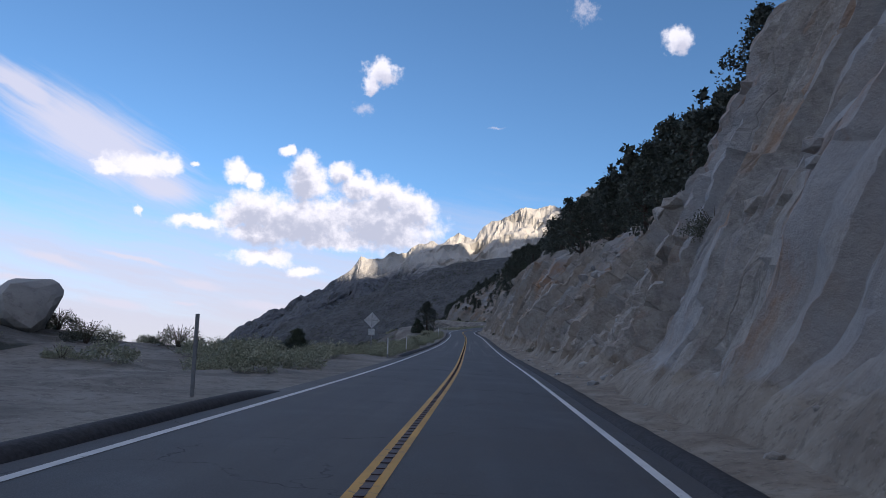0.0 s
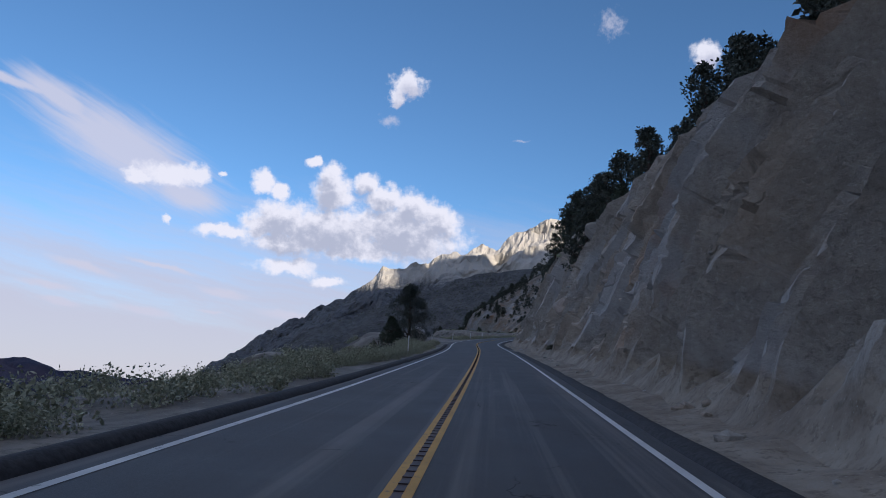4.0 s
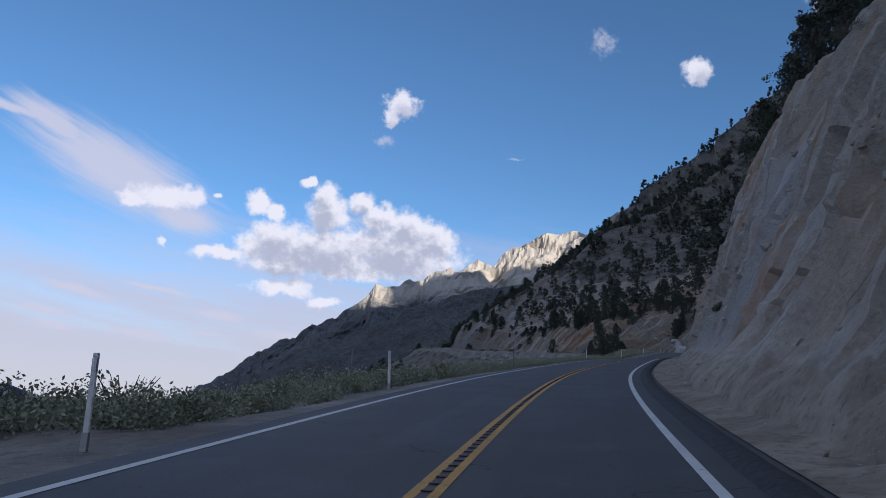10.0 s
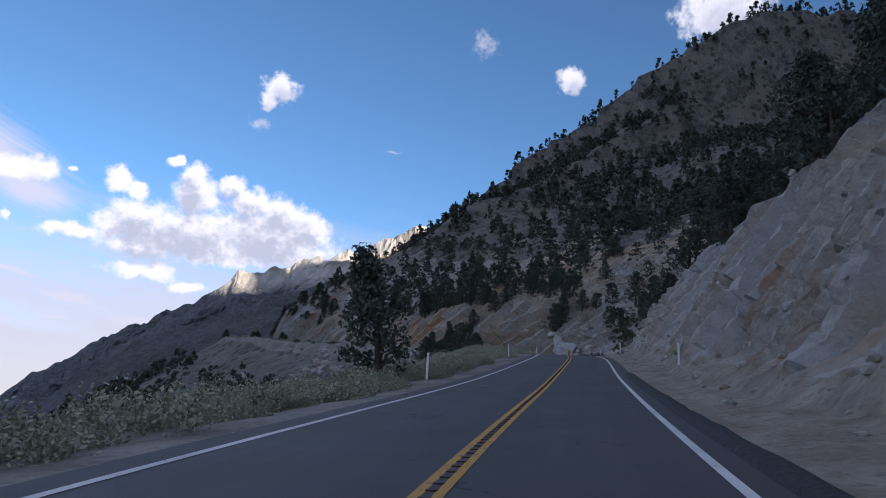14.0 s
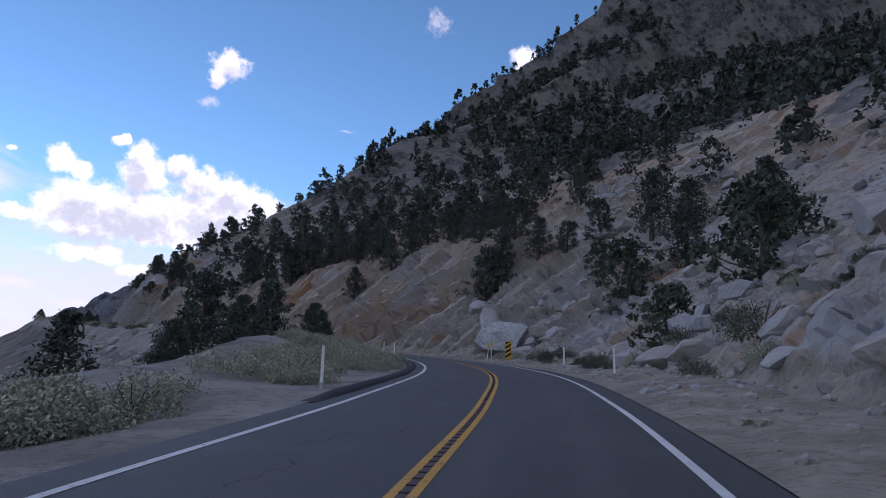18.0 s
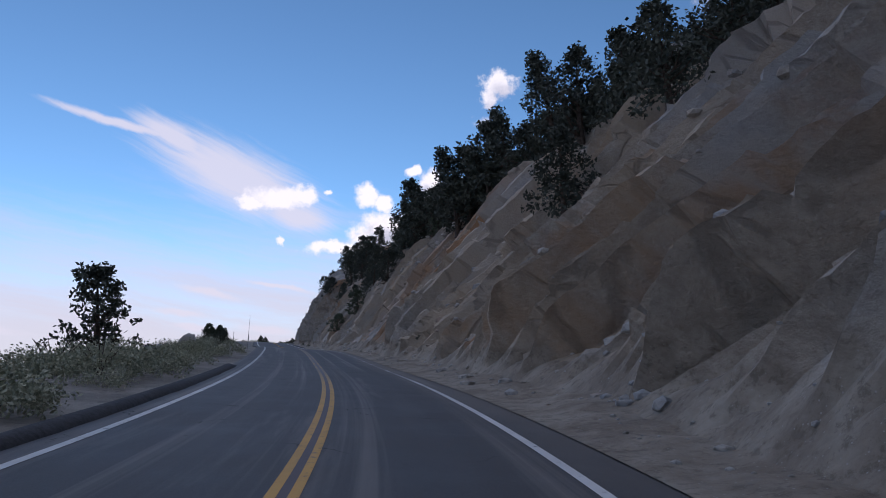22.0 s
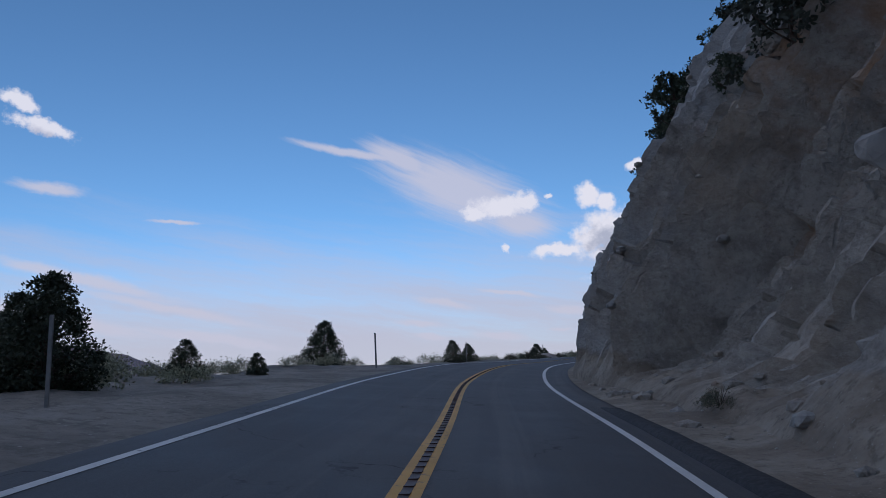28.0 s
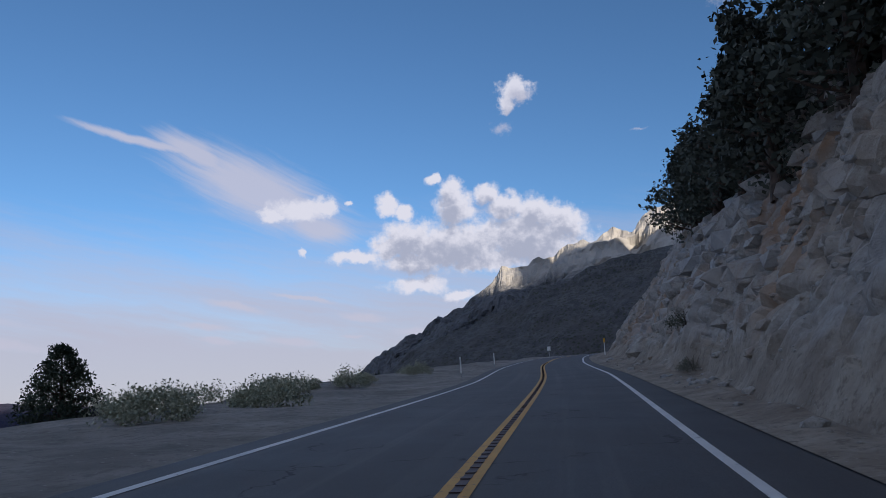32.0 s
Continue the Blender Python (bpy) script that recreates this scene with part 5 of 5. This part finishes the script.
def put_rock(kind, m, label="grey granite boulder on the slope", group="boulders on the slope"):
    ob = new("boulder", rock_kinds[kind])
    ob.matrix_basis = m
    return tagged(ob, label, "boulder", group)


def any_turn():
    return Euler((rng.random() * 0.9 - 0.45, rng.random() * 0.9 - 0.45, rng.random() * 6.28))


def rock_at(s, u, size, sink=0.12, shape=(1, 1, 1)):
    p = right_ground(s, u) if u > 0 else Vector(on_road(s, u, left_ground(s, u)).tolist())
    return Matrix.LocRotScale(p + Vector((0, 0, size * sink)), any_turn(), [size * k for k in shape])


for k in range(150):
    s, u = 364 + 68 * rng.random(), 7.2 + 36 * rng.random() ** 1.25
    put_rock(int(rng.integers(7)), rock_at(s, u, 0.6 + 2.8 * rng.random() ** 2.6, shape=(1.1, 0.9, 0.8)))
for k in range(70):
    s = 631 + 58 * rng.random()
    put_rock(int(rng.integers(7)), rock_at(s, 6.2 + 12 * rng.random(), 0.3 + 1.4 * rng.random() ** 3))
for k in range(70):
    s = 25 + 320 * rng.random()
    put_rock(int(rng.integers(7)), rock_at(s, cut_top(s) + 10 * rng.random(), 0.6 + 2.4 * rng.random() ** 3))
for s, u, z in ((20, -26, 4.6), (10, -30, 5.5), (34, -30, 5.0), (32, -20, 5.6), (24, -17.5, 4.2), (43, -18, 4.6), (50, -15, 3.6), (112, -9.5, 2.6),  (494, -11.4, 2.4), (497.5, -13.0, 2.4), (501, -9.4, 2.3), ):
    put_rock(int(rng.integers(7)), rock_at(s, u, z, 0.05), "weathered rounded granite outcrop beside the road", "")
for s, u, z, shape in ((492.5, -8.6, 2.3, (0.9, 0.9, 1.7)), (176.8, -8.0, 2.5, (1.05, 0.85, 1.65)), (183.5, -8.8, 2.6, (1.1, 1.0, 1.9)), (184.5, -10.0, 2.6, (1, 1, 1.5)), (182.0, -8.0, 1.5, (1, 1, 1.2)), (186.0, -9.0, 2.0, (1.2, 1, 1.4)), (635.6, -6.9, 2.9, (1.3, 1.0, 0.55)), (637.4, -9.0, 1.5, (1, 1, 1.0))):
    m = rock_at(s, u, z, 0.05, shape)
    put_rock(int(rng.integers(7)), m, "large dark weathered granite boulder beside the road", "")
for s, u, z in ((182, 11.0, 3.6), (143, 10.2, 3.4), (140, 11.6, 4.2), (366, 10.6, 3.4), (375, 11.6, 5.0), (383, 12.6, 3.6), (402, 9.8, 2.6), (396, 11.5, 2.2), (423, 13.0, 3.4), (423.5, 21.5, 3.6), (418, 16.0, 2.8), (141, 7.4, 3.0), (432, 9.4, 3.2), (570, 10, 3.0)):
    put_rock(int(rng.integers(7)), rock_at(s, u, z, 0.1, (1.1, 0.8, 0.9)), "large pale granite block on the cut", "")
bm = box_bm((5.8, 2.6, 3.1), (0, 0, 0))
bmesh.ops.subdivide_edges(bm, edges=bm.edges[:], cuts=24, use_grid_fill=True)
chips = [(Vector((1, -0.2, -0.35)).normalized(), 2.45), (Vector((-1, -0.2, 0.45)).normalized(), 2.35), (Vector((0.9, 0, 1)).normalized(), 2.85), (Vector((-0.6, -0.2, -1)).normalized(), 2.3), (Vector((0.1, -1, 0.35)).normalized(), 1.25), (Vector((-0.12, 0.5, 1)).normalized(), 1.5)]
for vert in bm.verts:
    c = vert.co.copy()
    for nrm, d in chips:
        over = c.dot(nrm) - d
        if over > 0:
            c -= nrm * over
    c += Vector((0.3, 1.0, 0.3)) * (0.26 * noise.noise(c * 0.7) + 0.12 * abs(noise.noise(c * 1.9)) + 0.05 * noise.noise(c * 5.0) + 0.10 * math.sin(2.4 * c.x + 0.9 * c.z))
    vert.co = c
big = part("fallen_block", bm, simple("pale_granite", (0.45, 0.455, 0.455), 0.85, vary=0.18, scale=3.6, bump=1.0), None)
big.matrix_basis = Matrix.LocRotScale((72.0, 413.5, 33.95), Euler((-0.10, 0.06, -0.45)), (0.82, 0.9, 0.86))
tagged(big, "huge pale blue-grey granite block above the road", "boulder")

bm = rock_mesh(91, (2.9, 1.5, 1.0), 0.5)
slab_block = part("leaning_slab", bm, stone, None)
slab_block.matrix_basis = Matrix.LocRotScale((72.9, 420.4, 36.2), Euler((0.25, -0.62, 1.35)), (1.0, 1.0, 1.0))
tagged(slab_block, "long leaning granite slab lying on the rock cut", "boulder")

# loose stones along the foot of the cut
rv, rf, count = [], [], 0
bm = bmesh.new()
bmesh.ops.create_icosphere(bm, subdivisions=1, radius=1.0)
unit = np.array([v.co[:] for v in bm.verts])
tri = np.array([[v.index for v in f.verts] for f in bm.faces])
bm.free()
LOOSE = [(-15, 0.4), (22, 0.4), (30, 1.0), (110, 0.5), (250, 0.5), (330, 1.0), (370, 2.2), (425, 2.2), (440, 1.8), (560, 1.8), (590, 1.2), (612, 2.2), (690, 2.2)]
for k in range(7600):
    s = -12 + 700 * rng.random()
    if rng.random() * 2.2 > tab(s, LOOSE):
        continue
    u = 4.1 + 3.4 * rng.random() if rng.random() < 0.6 else 5.5 + 22 * rng.random() * float(tab(s, LOOSE)) / 2.2
    p = np.array(right_ground(s, u))
    z = 0.03 + 0.22 * rng.random() ** 4 + (0.16 * rng.random() if u > 7 else 0)
    v = unit * (1 + 0.35 * (rng.random((len(unit), 1)) - 0.5)) * z * np.array([1.2, 1.0, 0.7])
    a = rng.random() * 6.28
    rot = np.array([[math.cos(a), -math.sin(a), 0], [math.sin(a), math.cos(a), 0], [0, 0, 1]])
    rv.append(v @ rot.T + p)
    rf.append(tri + count)
    count += len(unit)
for k in range(5200):
    near_end = k % 4 == 0
    s, u = (628 + 60 * rng.random(), 6.0 + 16 * rng.random()) if near_end else (360 + 84 * rng.random(), 7.4 + 42 * rng.random())
    if not near_end and float(vnoise(s / 9.0, u / 9.0, 0.0, 131)) < -0.25:
        continue
    p = np.array(right_ground(s, u))
    z = 0.12 + 0.85 * rng.random() ** 3.2
    v = unit * (1 + 0.7 * (rng.random((len(unit), 1)) - 0.5)) * z * np.array([1.3, 0.9, 0.75])
    a = rng.random() * 6.28
    rot = np.array([[math.cos(a), -math.sin(a), 0], [math.sin(a), math.cos(a), 0], [0, 0, 1]])
    rv.append(v @ rot.T + p)
    rf.append(tri + count)
    count += len(unit)
for k in range(2600):
    s, u = 390 + 140 * rng.random(), -14 - 80 * rng.random()
    if float(vnoise(s / 12.0, u / 12.0, 0.0, 137)) < -0.1:
        continue
    z = 0.25 + 1.3 * rng.random() ** 2.6
    v = unit * (1 + 0.7 * (rng.random((len(unit), 1)) - 0.5)) * z * np.array([1.3, 1.0, 0.8])
    rv.append(v + on_road(s, u, left_ground(s, u)))
    rf.append(tri + count)
    count += len(unit)
for k in range(1500):
    a, b = ((26, 62), (495, 562), (495, 562), (612, 692), (612, 692))[k % 5]
    s = a + (b - a) * rng.random()
    p = np.array(right_ground(s, cut_top(s) - 3.2 + 5.0 * rng.random() ** 0.7))
    z = 0.08 + 0.42 * rng.random() ** 3
    v = unit * (1 + 0.7 * (rng.random((len(unit), 1)) - 0.5)) * z * np.array([1.3, 0.9, 0.75])
    a = rng.random() * 6.28
    rot = np.array([[math.cos(a), -math.sin(a), 0], [math.sin(a), math.cos(a), 0], [0, 0, 1]])
    rv.append(v @ rot.T + p)
    rf.append(tri + count)
    count += len(unit)
tagged(part("loose_stones", (np.vstack(rv).tolist(), np.vstack(rf).tolist()), stone, None), "broken granite rubble at the foot of the cut", "rubble", kind="stuff")

# ---- markers and signs ----
def marker_post(m, tall=1.25, grey=False):
    lab = "weathered grey steel marker post beside the road" if grey else "slim white roadside marker post with a reflector"
    ob = base("marker_post", m, lab, "marker post", "marker posts along the road")
    part("post", box_bm((0.085, 0.03, tall), (0, 0, tall / 2), 0.008), post_grey if grey else post_white, ob)
    if not grey:
        part("reflector", box_bm((0.07, 0.008, 0.16), (0, -0.021, tall - 0.14), 0.002), reflector, ob, "white reflector")
        part("foot_sleeve", box_bm((0.10, 0.045, 0.28), (0, 0, 0.14), 0.006), steel, ob, "grey steel sleeve")
    return ob


whites = [(43, -4.3), (59, -4.6), (174, -5.9), (193, -5.2), (208, -4.6), (221, -4.5), (280, -4.8), (306, -4.4), (338, -4.8), (378, -4.5), (401, -4.5), (414, -4.6), (678, -4.8), (700, -4.8),
          (312.5, 5.4), (349, 4.7), (387, 4.7), (398.5, 4.9), (425, 4.6)]
one = None
for s, u in whites:
    m = at(s, u, -0.05, None, 1.0, (0.06 * (rng.random() - 0.5), 0.09 * (rng.random() - 0.5)))
    one = marker_post(m) if one is None else copy_thing(one, m)
marker_post(at(132, -5.0, -0.05), 1.5)
greys = None
for s, u in ((15.1, -4.9), (249, -5.8), (568, -7.2), (590, -5.6), (615, -7.7), (227, -8.0), (643, -9.8)):
    m = at(s, u, -0.05, None, 1.0, (0.0, 0.04 * (rng.random() - 0.5)))
    greys = marker_post(m, 1.75, True) if greys is None else copy_thing(greys, m)


def diamond(name, size, mat, parent, at_z, y, label=""):
    bm = box_bm((size, 0.004, size), (0, 0, 0), 0.0015)
    bmesh.ops.transform(bm, matrix=Matrix.Translation((0, y, at_z)) @ Matrix.Rotation(radians(45), 4, "Y"), verts=bm.verts[:])
    return part(name, bm, mat, parent, label)


sign = base("road_sign", at(48, -6.0, -0.35), "bare metal back of a diamond road sign on a post", "road sign")
part("post", box_bm((0.06, 0.06, 2.9), (0, 0.05, 1.45), 0.006), steel, sign)
plate = diamond("plate", 0.76, sign_back, sign, 2.65, 0.0, "diamond aluminium plate seen from behind")
part("brace", box_bm((0.86, 0.02, 0.035), (0, -0.012, 2.65), 0.003), steel, plate)
part("brace", box_bm((0.035, 0.02, 0.86), (0, -0.014, 2.65), 0.003), steel, plate)
part("lower_plate", box_bm((0.42, 0.004, 0.42), (0, 0, 1.88), 0.0015), sign_back, sign, "small square aluminium plate")

arrow = base("hazard_marker", at(410.3, 4.05, -0.68, None, 1.32), "yellow hazard marker with slanting black stripes on a post", "road sign")
part("post", box_bm((0.05, 0.04, 1.0), (0, 0.03, 0.5), 0.005), steel, arrow)
face = part("plate", box_bm((0.32, 0.006, 0.95), (0, 0, 1.25), 0.002), sign_yellow, arrow, "yellow plate")
for k in range(4):
    z = 0.90 + 0.245 * k
    bm = bmesh.new()
    corners = [(-0.158, z - 0.085), (0.158, z + 0.105), (0.158, z + 0.225), (-0.158, z + 0.035)]
    vs = [bm.verts.new((x, -0.0055, min(1.72, max(0.78, zz)))) for x, zz in corners]
    back = [bm.verts.new((x, -0.0030, min(1.72, max(0.78, zz)))) for x, zz in corners]
    bm.faces.new(vs)
    for i in range(4):
        bm.faces.new((vs[i], back[i], back[(i + 1) % 4], vs[(i + 1) % 4]))
    part("stripe", bm, sign_black, face)
flag = base("yellow_marker", at(417.5, 4.5, -0.05, None, 1.0, (0.0, 0.03)), "white post with a yellow reflector plate", "marker post", "yellow markers")
part("post", box_bm((0.07, 0.03, 1.3), (0, 0, 0.65), 0.006), post_white, flag)
part("plate", box_bm((0.15, 0.012, 0.40), (0, -0.02, 1.38), 0.003), sign_yellow, flag, "yellow plate")
copy_thing(flag, at(702, 5.0, -0.05))
copy_thing(flag, at(420, 5.3, -0.05, None, 0.9, (0.0, 0.12)))
box_sign = base("small_sign", at(738, -6.0, -0.05), "small white sign plate on a post", "road sign")
part("post", box_bm((0.06, 0.05, 1.2), (0, 0.03, 0.6), 0.005), steel, box_sign)
part("plate", box_bm((0.5, 0.006, 0.6), (0, 0, 1.35), 0.002), post_white, box_sign)

pole = base("snow_pole", at(496.5, -4.4, -0.05, None, 0.68, (0.0, 0.05)), "tall thin snow pole with a thick marker sleeve", "snow pole")
part("rod", tube(bmesh.new(), [(0, 0, 0), (0, 0, 2.0), (0, 0, 4.0)], [0.022, 0.02, 0.012]), post_grey, pole)
part("sleeve", tube(bmesh.new(), [(0, 0, 0.95), (0, 0, 1.0), (0, 0, 1.4), (0, 0, 1.45)], [0.03, 0.055, 0.055, 0.03]), steel, pole, "grey sleeve")
